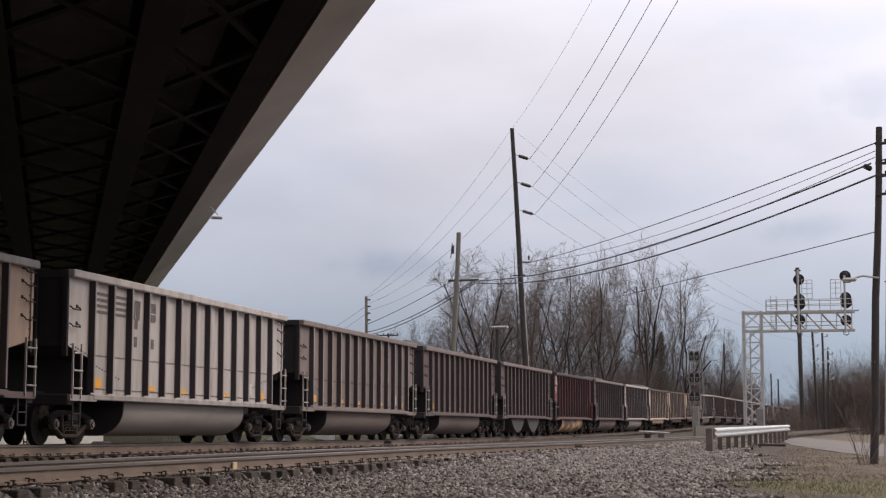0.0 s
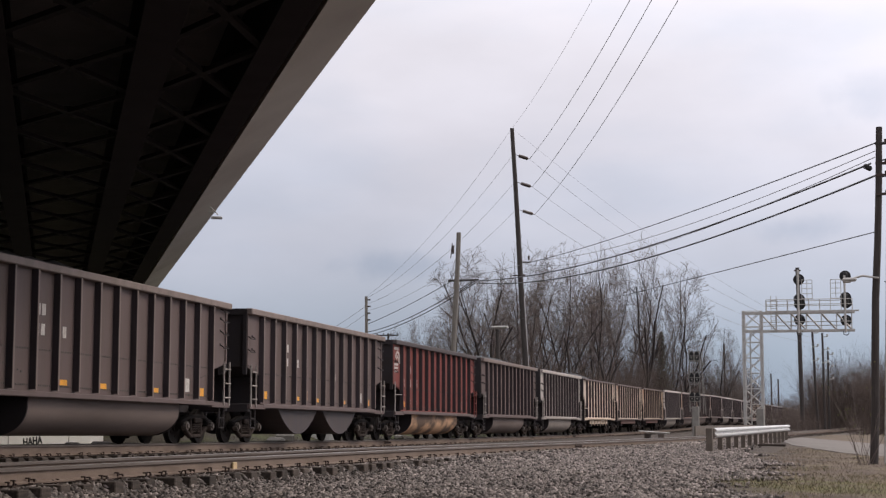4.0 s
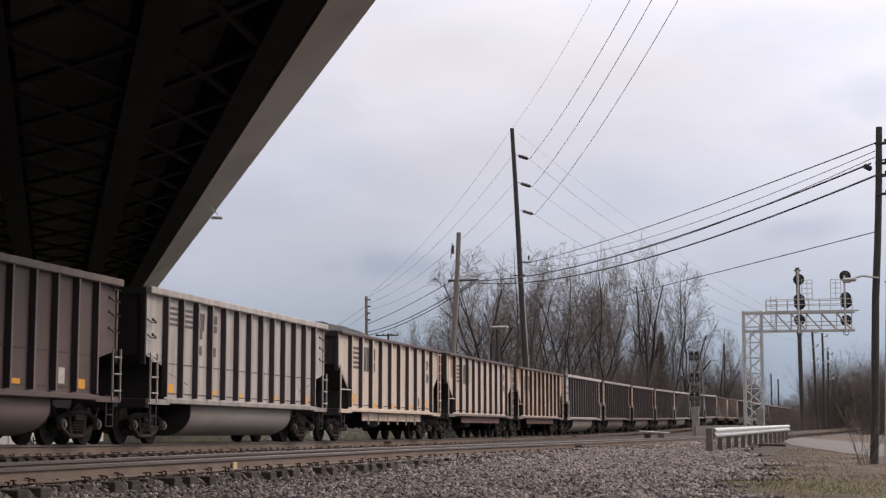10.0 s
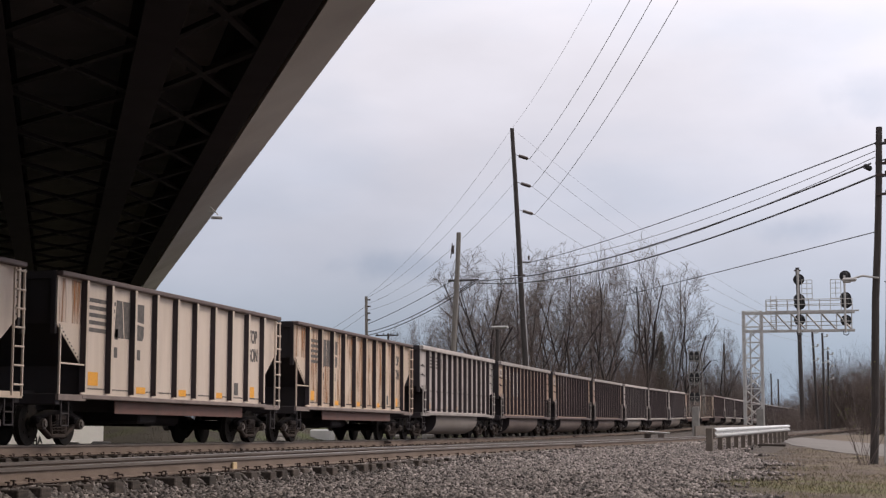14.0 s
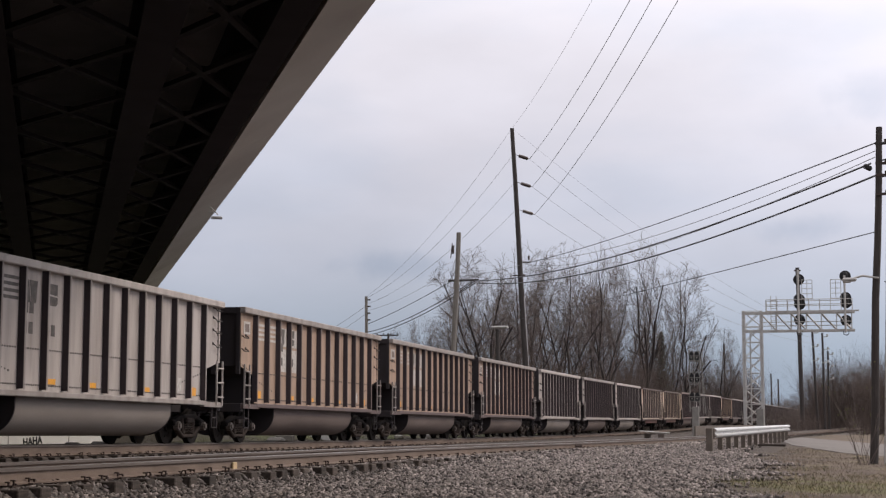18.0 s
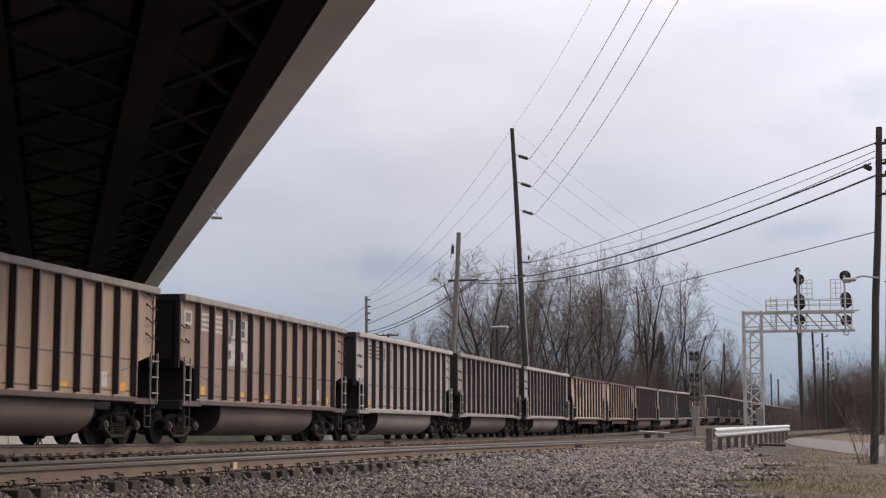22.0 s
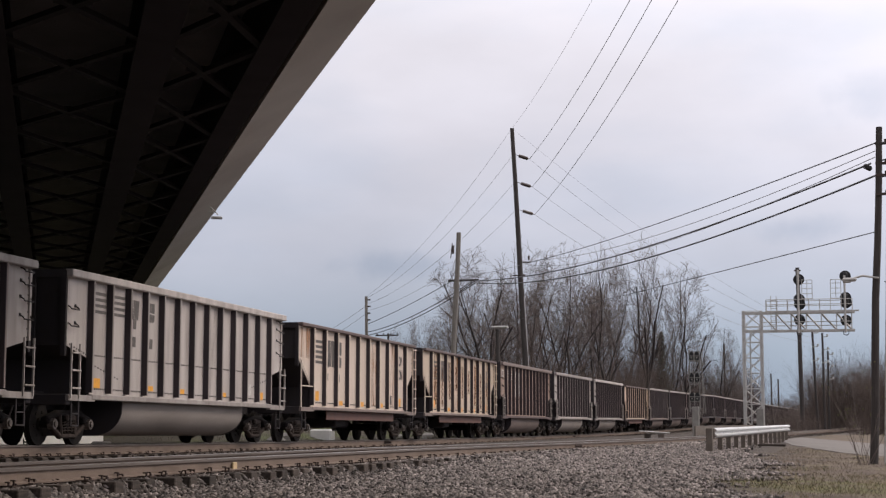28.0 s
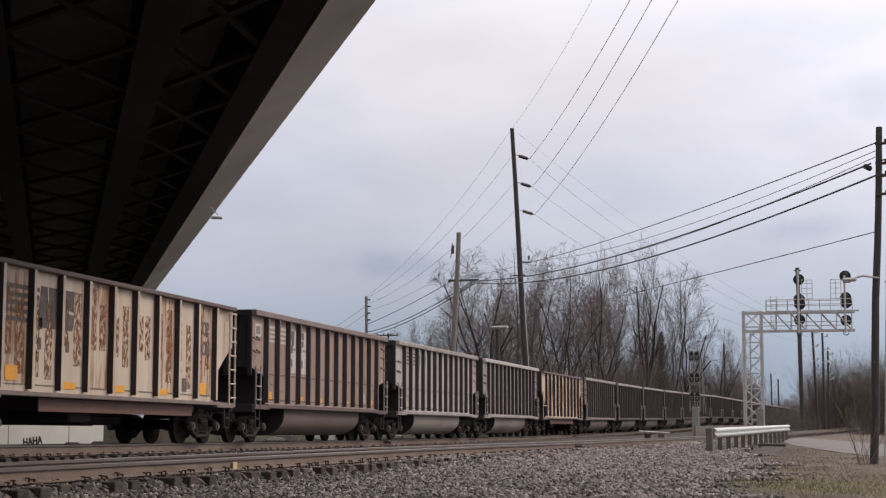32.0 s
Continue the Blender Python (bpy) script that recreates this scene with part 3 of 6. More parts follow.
def build_stones():
    """Loose ballast between the empty track and the soil, stone by stone."""
    rng = np.random.default_rng(7)
    n = 165000
    y = 13 + (rng.random(n) ** 1.7) * 85
    edge = -1.6 - 0.1 * np.clip(y - 35, 0, 24) + 0.4 * np.sin(y * 0.7) + 0.3 * np.sin(y * 1.9) + rng.normal(0, 0.22, n)
    nx = np.array([near_line(float(v)).x for v in np.linspace(0, 120, 121)])
    cx = np.interp(y, np.linspace(0, 120, 121), nx)
    heap = np.clip((y - 27) / 12, 0, 1)
    near = 0.86
    x = cx + near + rng.random(n) * np.maximum(0.2, edge - cx - near)
    d = x - cx
    nz = np.interp(y, np.linspace(0, 120, 121), [near_line(float(v)).z for v in np.linspace(0, 120, 121)])
    slope = np.interp(d, [0.86, 1.18, 1.30, 1.6, 3.1], [-0.235, -0.235, -0.335, -0.395, -0.62])
    gz = np.array([ground_z(float(a), float(b)) for a, b in zip(x, y)]) + 0.01
    z = np.maximum(nz + slope + heap * np.interp(d, [0.85, 1.15, 1.35, 2.2], [0.03, 0.04, 0.10, 0.0]), gz)
    size = (0.016 + 0.030 * rng.random(n) ** 1.6) * (1 + 0.012 * np.maximum(0, y - 25))
    oct_ = np.array([(1, 0, 0), (0, 1, 0), (-1, 0, 0), (0, -1, 0), (0, 0, 1), (0, 0, -1)], float)
    tri = np.array([(0, 1, 4), (1, 2, 4), (2, 3, 4), (3, 0, 4), (1, 0, 5), (2, 1, 5), (3, 2, 5), (0, 3, 5)])
    v = oct_[None] * rng.uniform(0.6, 1.4, (n, 6, 1)) * np.array([1.35, 0.85, 1.0]) + rng.normal(0, 0.12, (n, 6, 3))
    a = rng.random(n) * 6.28
    b = rng.normal(0, 0.5, n)
    ca, sa, cb, sb = np.cos(a)[:, None], np.sin(a)[:, None], np.cos(b)[:, None], np.sin(b)[:, None]
    vx, vy, vz = v[..., 0], v[..., 1], v[..., 2] * 0.75
    vx, vz = vx * cb - vz * sb, vx * sb + vz * cb
    vx, vy = vx * ca - vy * sa, vx * sa + vy * ca
    v = np.stack([vx, vy, vz], -1) * size[:, None, None] + np.stack([x, y, z + size * 0.35], -1)[:, None]
    f = tri[None] + (np.arange(n) * 6)[:, None, None]
    me = bulk("loose_ballast", v.reshape(-1, 3), f.reshape(-1, 3), M_STONE)
    tagged(new("loose_ballast", me), "loose grey crushed ballast stones beside the track", "gravel", kind="stuff")


build_stones()

# ---------------------------------------------------------------- the overpass
B_DIR = Vector((-0.449, 0.893, 0)).normalized()
B_OUT = Vector((0.893, 0.449, 0)).normalized()      # away from the bridge, to the open side
B_EDGE = Vector((-6.8, 23.8, 0))
B_LOW = 7.0


def bridge_frame(along, in_, z):
    return B_EDGE + B_DIR * along - B_OUT * in_ + Vector((0, 0, z))


def build_bridge():
    base = thing("road_overpass", Matrix(), "dark steel girder road overpass crossing high over the tracks", "bridge")
    turn = Matrix.Rotation(math.atan2(-B_DIR.x, B_DIR.y), 4, "Z")
    a0, a1 = -70.0, 150.0
    mid, length = (a0 + a1) / 2, a1 - a0
    # girders past the third are unseen; this width is added to darken the underside
    lines = [1.10, 3.08, 5.86, 8.64, 11.42, 14.2]
    for k, off in enumerate(lines):
        w = 0.33 if k else 0.28
        beam = [(-w, 0), (w, 0), (w, 0.04), (0.01, 0.05), (0.01, 1.79), (0.22, 1.80), (0.22, 1.84), (-0.22, 1.84), (-0.22, 1.80), (-0.01, 1.79), (-0.01, 0.05), (-w, 0.04)]
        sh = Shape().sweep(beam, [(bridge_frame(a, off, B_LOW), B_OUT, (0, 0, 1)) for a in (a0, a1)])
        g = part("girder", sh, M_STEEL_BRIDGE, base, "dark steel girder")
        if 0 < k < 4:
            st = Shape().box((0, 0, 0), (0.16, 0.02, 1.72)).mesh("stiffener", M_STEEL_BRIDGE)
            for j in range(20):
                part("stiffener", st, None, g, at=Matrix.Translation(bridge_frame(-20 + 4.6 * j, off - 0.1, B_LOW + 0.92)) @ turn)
    # the sloping concrete edge beam, cast in lengths
    edge = [(-0.74, 0.0), (0.5, 0.76), (0.5, 2.95), (0.2, 2.95), (0.2, 2.13), (-0.1, 2.13), (-0.74, 0.2)]
    cuts = [a0, -48, -27, -6, 15.0, 36.0, 47.0, 68, 89, 110, 131, a1]
    for p, q in zip(cuts, cuts[1:]):
        part("edge_beam", Shape().sweep(edge, [(bridge_frame(a, 0, B_LOW), B_OUT, (0, 0, 1)) for a in (p + 0.012, q - 0.012)]), M_FASCIA, base, "weather-stained sloping concrete edge beam")
    # in each bay: flat X bracing low between the girders
    for k in range(5):
        c, half = (lines[k] + lines[k + 1]) / 2, (lines[k + 1] - lines[k]) / 2 - 0.12
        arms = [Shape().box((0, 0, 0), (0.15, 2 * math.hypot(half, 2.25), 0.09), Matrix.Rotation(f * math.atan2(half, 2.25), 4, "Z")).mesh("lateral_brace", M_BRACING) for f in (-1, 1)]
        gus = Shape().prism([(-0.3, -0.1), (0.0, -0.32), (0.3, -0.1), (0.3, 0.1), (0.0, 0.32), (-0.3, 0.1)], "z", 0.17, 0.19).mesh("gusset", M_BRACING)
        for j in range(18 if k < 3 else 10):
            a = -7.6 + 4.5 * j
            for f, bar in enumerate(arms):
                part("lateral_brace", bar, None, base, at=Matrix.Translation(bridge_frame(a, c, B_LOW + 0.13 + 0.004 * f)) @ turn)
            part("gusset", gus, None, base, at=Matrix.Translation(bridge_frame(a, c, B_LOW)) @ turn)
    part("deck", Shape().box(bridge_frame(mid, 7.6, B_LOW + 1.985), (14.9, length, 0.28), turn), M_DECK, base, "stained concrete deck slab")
    for off in (14.8,):
        part("parapet", Shape().box(bridge_frame(mid, off + 0.0, B_LOW + 2.56), (0.35, length, 0.88), turn, 0.03), M_CONCRETE, base, "concrete parapet")
    # the little lamp bracket that hangs out past the edge
    part("lamp_bracket", Shape().tube(bridge_frame(26.6, 0.05, B_LOW + 0.35), bridge_frame(26.6, -0.2, B_LOW + 0.12), 0.02)
         .box(bridge_frame(26.6, -0.16, B_LOW + 0.02), (0.34, 0.14, 0.08), turn, 0.02)
         .tube(bridge_frame(27.4, -0.0, B_LOW + 0.28), bridge_frame(27.4, -0.16, B_LOW + 0.30), 0.02), M_GALV, base, "small lamp on a bracket")
    # piers out of view, added; the near one cuts the light under the deck
    for along in (-33.0, 146.0):
        part("pier", Shape().box(bridge_frame(along, 7.4, 3.2), (14.6, 1.4, 7.55), turn, 0.1), M_CONCRETE, base, "unseen concrete wall pier, added")


build_bridge()


# ---------------------------------------------------------------- poles and wires
def sag(p, q, drop, n=14):
    p, q = Vector(p), Vector(q)
    return [p.lerp(q, i / n) - Vector((0, 0, drop * 4 * (i / n) * (1 - i / n))) for i in range(n + 1)]


def wire(p, q, drop, r, mat, label, n=18):
    tagged(part("wire", Shape().run(sag(p, q, drop, n), r, 4), mat), label, "wire", "overhead wires")


POLES = "roadside and line poles"


def pole(base, top, r0, r1, mat, label, fittings=None):
    ob = thing("utility_pole", Matrix.Translation(base), label, "utility pole", POLES)
    rel = Vector(top) - Vector(base)
    sh = Shape()
    n, k = 12, 6
    rings = []
    for j in range(k + 1):
        c, r = rel * (j / k) + Vector((0.02 * math.sin(j * 1.7), 0.02 * math.cos(j * 2.1), 0)) * (0 if j in (0, k) else 1), r0 + (r1 - r0) * j / k
        rings += [c + Vector((math.cos(6.2832 * i / n) * r, math.sin(6.2832 * i / n) * r, 0)) for i in range(n)]
    fs = [(j * n + i, j * n + (i + 1) % n, j * n + n + (i + 1) % n, j * n + n + i) for j in range(k) for i in range(n)] + [tuple(range(n))[::-1], tuple(range(k * n, k * n + n))]
    sh.add(rings, fs)
    part("shaft", sh, mat, ob, smooth=False)
    for name, shape, m, lab in fittings or ():
        part(name, shape, m, ob, lab, at=Matrix.Translation(-Vector(base)))
    return ob


def insulator_string(p, q):
    p, q = Vector(p), Vector(q)
    sh = Shape().tube(p, q, 0.02, n=5)
    d = (q - p).normalized()
    for k in range(6):
        c = p.lerp(q, 0.42 + 0.09 * k)
        sh.tube(c - d * 0.045, c + d * 0.045, 0.13, 0.06, 8)
    return sh


def build_poles():
    top, foot = Vector((-21.75, 111.46, 21.2)), Vector((-20.98, 113.6, -0.25))
    lean = lambda z: foot.lerp(top, (z - foot.z) / (top.z - foot.z))
    ins = [Vector((-20.44, 110.99, 18.91)), Vector((-20.30, 111.23, 17.0)), Vector((-20.19, 111.47, 15.1))]
    fit = [("insulator", insulator_string(lean(p.z + 0.5), p), M_INSUL, "brown strain insulator string") for p in ins]
    fit.append(("bracket", Shape().box(lean(11.9) + Vector((0.35, 0, 0)), (0.7, 0.08, 0.08)).box(lean(11.0) + Vector((-0.1, 0, 0)), (0.9, 0.1, 0.1)).box(lean(12.1) + Vector((0.65, 0, 0.1)), (0.12, 0.12, 0.3)), M_INSUL, "cable brackets"))
    fit.append(("ground_lead", Shape().tube(lean(0.2) + Vector((0.2, -0.05, 0)), lean(9.5) + Vector((0.17, -0.05, 0)), 0.05, n=6), M_GALV, "pale riser pipe"))
    pole(foot, top, 0.24, 0.14, M_POLE, "tall dark wooden line pole leaning a little", fit)
    for p, q, d in zip(ins, ((-5.25, 58.75, 19.29), (-4.47, 58.93, 19.29), (-3.48, 59.17, 19.29)), (0.6, 0.7, 0.85)):
        wire(p, q, d, 0.0165, M_WIRE, "thin power wire high over the tracks")
        far = Vector((-2.6, 174.1, 10.4)) + Vector((0.4, 0, -0.9 + 0.3 * (p.z - 17)))
        wire(p, far, 1.6, 0.011, M_WIRE_PALE, "thin power wire high over the tracks")
        wire(lean(p.z + 0.5), (-41.0, 141.9, 11.4 + 0.3 * (p.z - 17)), 1.2, 0.012, M_WIRE_PALE, "thin power wire to a distant pole")
    wire(top, (-6.6, 58.4, 19.29), 0.5, 0.008, M_WIRE_PALE, "thin static wire high over the tracks")
    wire(top, (-2.6, 174.1, 10.4), 1.2, 0.008, M_WIRE_PALE, "thin static wire high over the tracks")
    wire(top, (-41.0, 141.9, 12.1), 1.0, 0.011, M_WIRE_PALE, "thin static wire to a distant pole")
    # shorter pole with a cable arm
    t2, f2 = Vector((-22.2, 96.82, 12.24)), Vector((-22.95, 97.6, -0.3))
    arm = Shape().box((-22.0, 97.2, 9.36), (1.9, 0.12, 0.12)).tube((-22.5, 97.2, 8.5), (-21.3, 97.2, 9.3), 0.03).tube((-22.3, 97.1, 11.2), (-21.1, 97.2, 9.45), 0.012)
    cut = Shape().box((-22.55, 96.8, 11.2), (0.12, 0.12, 0.5)).tube((-22.7, 96.8, 10.7), (-22.6, 96.8, 11.6), 0.03)
    pole(f2, t2, 0.19, 0.14, M_POLE_GREY, "weathered grey wooden utility pole with a cable arm", [("crossarm", arm, M_POLE, "wooden cable arm"), ("cutout", cut, M_INSUL, "fuse cutout")])
    t3 = Vector((-41.08, 141.95, 12.11))
    racks = Shape()
    for z in (11.8, 11.2, 10.6, 10.0):
        racks.box(t3 + Vector((0.2, 0, z - 12.11)), (0.4, 0.1, 0.12))
    pole((-41.0, 142.2, -0.3), t3, 0.18, 0.13, M_POLE_GREY, "distant wooden utility pole with wire racks", [("wire_rack", racks, M_INSUL, "")])
    for z, dz in ((11.3, 0.5), (10.6, 0.6)):
        wire((-41.0, 141.9, z), (-72, 205, z - 2.0), dz, 0.02, M_WIRE_PALE, "thin power wire to a distant pole")
    xa = Shape().box((-46.3, 168.0, 10.05), (2.5, 0.12, 0.14))
    for q in (-1.1, -0.4, 0.4, 1.1):
        xa.disc((-46.3 + q, 168.0, 10.2), 0.06, 0.16, "z", 8)
    pole((-46.2, 168.2, -0.2), (-46.2, 168.1, 10.25), 0.15, 0.11, M_POLE, "far wooden pole with one level crossarm", [("crossarm", xa, M_POLE, "level wooden crossarm")])
    # roadside pole with a street lamp
    t4, f4 = Vector((1.09, 40.84, 7.83)), Vector((0.76, 41.66, -0.5))
    head = Shape().tube((1.0, 41.1, 4.18), (0.62, 41.05, 4.24), 0.024, n=8).tube((0.62, 41.05, 4.24), (0.42, 41.04, 4.19), 0.024, n=8)
    lampbody = Shape().box((0.30, 41.04, 4.15), (0.34, 0.16, 0.09), bevel=0.03).box((0.24, 41.04, 4.10), (0.2, 0.14, 0.05), bevel=0.02)
    tr = Shape().box((0.80, 40.9, 6.86), (0.22, 0.13, 0.12), Matrix.Rotation(0.5, 4, "Y"), 0.03)
    ins4 = Shape()
    for z in (7.44, 6.95, 6.66, 6.2):
        ins4.box((1.12, 40.9, z), (0.28, 0.07, 0.06)).disc((1.24, 40.9, z + 0.05), 0.045, 0.1, "z", 8)
    guy = Shape().tube((1.12, 41.1, 4.1), (2.6, 41.4, 3.4), 0.012)
    roadside = pole(f4, t4, 0.105, 0.075, M_POLE, "dark wooden roadside utility pole with a street lamp",
         [("lamp_arm", head, M_GALV, "curved grey lamp arm"), ("lamp_head", lampbody, M_GALV, "grey cobra-head street lamp"), ("splice_box", tr, M_SIGNAL, "black cable splice case"),
          ("insulator", ins4, M_INSUL, ""), ("guy", guy, M_WIRE, "")])
    down = Shape().tube((1.02, 41.4, -0.4), (1.28, 40.9, 7.2), 0.022, n=6)
    part("conduit", down, M_GALV, roadside, "thin grey conduit", at=Matrix.Translation(-f4))
    for a, b, d, r in (((0.98, 40.85, 7.44), (-20.89, 110.65, 11.59), 0.25, 0.017), ((-20.89, 110.65, 11.59), (-22.3, 97.0, 9.55), 0.1, 0.017),
                       ((0.87, 40.88, 6.95), (-21.41, 97.33, 9.34), 0.7, 0.025), ((0.98, 40.94, 6.66), (-21.51, 97.32, 9.24), 0.9, 0.026)):
        wire(a, b, d, r, M_WIRE, "thick black cable strung between poles", 26)
    for a, b, d in (((0.98, 40.85, 7.25), (-20.9, 112, 12.0), 0.7), ((0.98, 40.85, 7.1), (-20.9, 112, 11.7), 0.9)):
        wire(a, b, d, 0.011, M_WIRE_PALE, "thin pale wire strung between poles", 22)
    wire((1.08, 41.11, 5.34), (-22.3, 109.6, 7.5), 0.1, 0.013, M_WIRE, "thin black cable strung between poles", 22)
    for a, b, d, r in (((-22.4, 97.1, 9.5), (-41.0, 142, 9.6), 0.15, 0.026), ((-21.5, 97.3, 9.3), (-41.0, 142, 8.9), 0.45, 0.032), ((-21.3, 97.3, 9.2), (-41.0, 142, 8.6), 0.45, 0.032)):
        wire(a, b, d, r, M_WIRE, "thick black cable strung between poles", 22)
    for a in (-1.0, 0.0, 1.0):
        wire((1.1, 40.8, 7.0 + 0.4 * a), (9.0, 20.0, 7.6 + 0.4 * a), 0.5, 0.02, M_WIRE, "thick black cable strung between poles")
    # lamp pole behind the train, and the distant poles
    pole((-22.0, 107.9, -0.3), (-22.08, 107.75, 7.0), 0.15, 0.13, M_POLE, "short dark pole with a flat lamp on top",
         [("lamp_head", Shape().box((-21.9, 107.75, 7.12), (1.1, 0.5, 0.16), bevel=0.05), M_GALV, "flat grey lamp head")])
    rack = Shape()
    for z in (18.0, 16.7):
        rack.box((-4.30, 190.0, z), (0.75, 0.15, 0.15))
    pole((-4.10, 190.4, -0.4), (-4.30, 190.0, 18.33), 0.25, 0.22, M_POLE, "dark wooden utility pole behind the signal bridge", [("wire_rack", rack, M_INSUL, "")])
    for (bx, by, tx, ty, tz) in ((-2.2, 175.5, -2.6, 174.1, 10.45), (-1.6, 185.0, -1.68, 184.64, 10.6), (-1.2, 195.5, -1.2, 195.27, 9.08)):
        arms = Shape()
        for k in range(3):
            arms.box((tx + 0.25, ty, tz - 0.4 - 1.4 * k), (0.6, 0.08, 0.08)).disc((tx + 0.55, ty, tz - 0.25 - 1.4 * k), 0.10, 0.24, "z", 8)
        pole((bx, by, -0.4), (tx, ty, tz), 0.15, 0.11, M_POLE, "distant wooden line pole with insulators", [("insulator_arm", arms, M_GALV, "pale insulators on short arms")])
    for x, y, z in ((-22.4, 338.0, 17.0), (-17.2, 440.0, 14.0), (-15.4, 440.0, 12.5)):
        pole((x, y, -0.4), (x - 0.1, y, z), 0.25, 0.18, M_POLE, "far wooden pole against the sky")


build_poles()


# ---------------------------------------------------------------- signals
def target(base, x, y, z, r=0.385):
    """A round black signal background, seen from behind, with its housing."""
    sh = Shape().disc((x, y, z), r, 0.03, "y", 24).box((x, y - 0.22, z), (0.34, 0.42, 0.42), bevel=0.05)
    for k in range(3):
        a = 2.09 * k + 1.57
        sh.tube((x + 0.2 * math.cos(a), y + 0.05, z + 0.2 * math.sin(a)), (x + 0.2 * math.cos(a), y + 0.45, z + 0.2 * math.sin(a)), 0.10, 0.09, 8)
    part("signal_head", sh, M_SIGNAL, base, "round black signal head")


def lattice(sh, x0, x1, y0, y1, z0, z1, panels, r=0.055, rb=0.032):
    for x in (x0, x1):
        for y in (y0, y1):
            sh.box((x, y, (z0 + z1) / 2), (2 * r, 2 * r, z1 - z0))
    dz = (z1 - z0) / panels
    for k in range(panels):
        a, b = z0 + dz * k, z0 + dz * (k + 1)
        for y in (y0, y1):
            sh.tube((x0, y, a), (x1, y, b), rb, n=4).tube((x1, y, a), (x0, y, b), rb, n=4)
            sh.tube((x0, y, b), (x1, y, b), rb, n=4)
        for x in (x0, x1):
            sh.tube((x, y0, a), (x, y1, b), rb, n=4).tube((x, y0, b), (x, y1, b), rb, n=4)
    return sh


def build_gantry():
    g = thing("signal_bridge", Matrix(), "pale galvanised cantilever signal bridge over the empty track", "signal gantry")
    x0, x1, y0, y1 = -6.42, -5.20, 116.8, 117.9
    part("mast", lattice(Shape(), x0, x1, y0, y1, -0.1, 8.55, 8, 0.09, 0.026), M_GALV, g, "lattice steel mast")
    part("footing", Shape().box((-5.8, 117.35, -0.2), (2.0, 1.8, 0.6), bevel=0.05), M_CONCRETE, g, "concrete footing")
    xe = 1.15
    for y in (y0, y1):
        for z in (7.15, 8.42):
            part("chord", Shape().box(((x0 + xe) / 2, y, z), (xe - x0, 0.13, 0.13)), M_GALV, g)
        n = 6
        for k in range(n):
            a, b = x1 + (xe - x1 - 0.2) * k / n, x1 + (xe - x1 - 0.2) * (k + 1) / n
            part("diagonal", Shape().tube((a, y, 8.36), (b, y, 7.2), 0.045, n=4), M_GALV, g)
            part("upright", Shape().tube((b, y, 8.36), (b, y, 7.2), 0.03, n=4), M_GALV, g)
    part("conduit_run", Shape().tube((x1, y0 - 0.08, 7.75), (0.9, y0 - 0.08, 7.75), 0.03, n=5), M_GALV, g)
    part("conduit_run", Shape().tube((x1, y1, 7.55), (0.9, y1, 7.55), 0.03, n=5), M_GALV, g)
    deck = Shape()
    for k in range(5):
        deck.box(((x1 + xe) / 2 + 0.3, y0 + 0.1 + 0.22 * k, 8.52), (xe - x1, 0.03, 0.05))
    part("walkway", deck, M_GALV, g, "grated walkway")
    for y in (y0 - 0.15, y1 + 0.15):
        rail = Shape()
        for z in (9.30, 8.95):
            rail.tube((-4.85, y, z), (1.0, y, z), 0.025, n=5)
        for k in range(9):
            x = -4.85 + 5.85 * k / 8
            rail.tube((x, y, 8.4), (x, y, 9.3), 0.025, n=5)
        part("handrail", rail, M_GALV, g, "pipe handrail")
    for x, zs, hi in ((-2.62, (10.72, 9.35, 7.90), 11.35), (0.52, (10.90, 9.40, 7.82), 10.9)):
        part("signal_mast", Shape().tube((x, y0 - 0.25, 6.95), (x, y0 - 0.25, hi), 0.075, n=8), M_GALV, g, "signal mast pipe")
        for z in zs:
            target(g, x + 0.05, y0 + 0.35, z)
            if z < 10 and z > 9:
                target(g, x + 0.08, y0 + 0.42, z - 0.35)
        s = 1 if x < 0 else -1
        cage = Shape()
        for k in range(3):
            cage.tube((x + s * (0.25 + 0.35 * k), y0, 9.3), (x + s * (0.25 + 0.35 * k), y0, 10.65), 0.022, n=4)
        for z in (9.35, 9.7, 10.05, 10.4, 10.65):
            cage.tube((x + s * 0.25, y0, z), (x + s * 0.95, y0, z), 0.02, n=4)
        part("ladder_cage", cage, M_GALV, g, "small maintenance ladder cage")
        part("conduit_loop", Shape().run([(x - 0.15, y0, 7.1), (x - 0.12, y0, 6.85), (x + 0.05, y0, 6.78), (x + 0.2, y0, 6.86), (x + 0.22, y0, 7.1)], 0.03), M_SIGNAL, g)
    ld = Shape()
    for x in (-4.5, -4.12):
        ld.tube((x, y0 - 0.1, 7.2), (x, y0 - 0.1, 9.55), 0.022, n=4)
    for k in range(8):
        ld.tube((-4.5, y0 - 0.1, 7.3 + 0.28 * k), (-4.12, y0 - 0.1, 7.3 + 0.28 * k), 0.018, n=4)
    part("ladder", ld, M_GALV, g)
    box = part("relay_case", Shape().box((-5.35, 116.2, 1.15), (0.5, 0.5, 1.2), bevel=0.03).box((-5.35, 116.2, 0.2), (0.6, 0.5, 0.6)), M_DULL, g, "grey relay case at the mast")
    part("cable_riser", Shape().tube((-5.95, 116.7, 0), (-5.95, 116.7, 7.1), 0.05, n=6), M_GALV, g)


build_gantry()


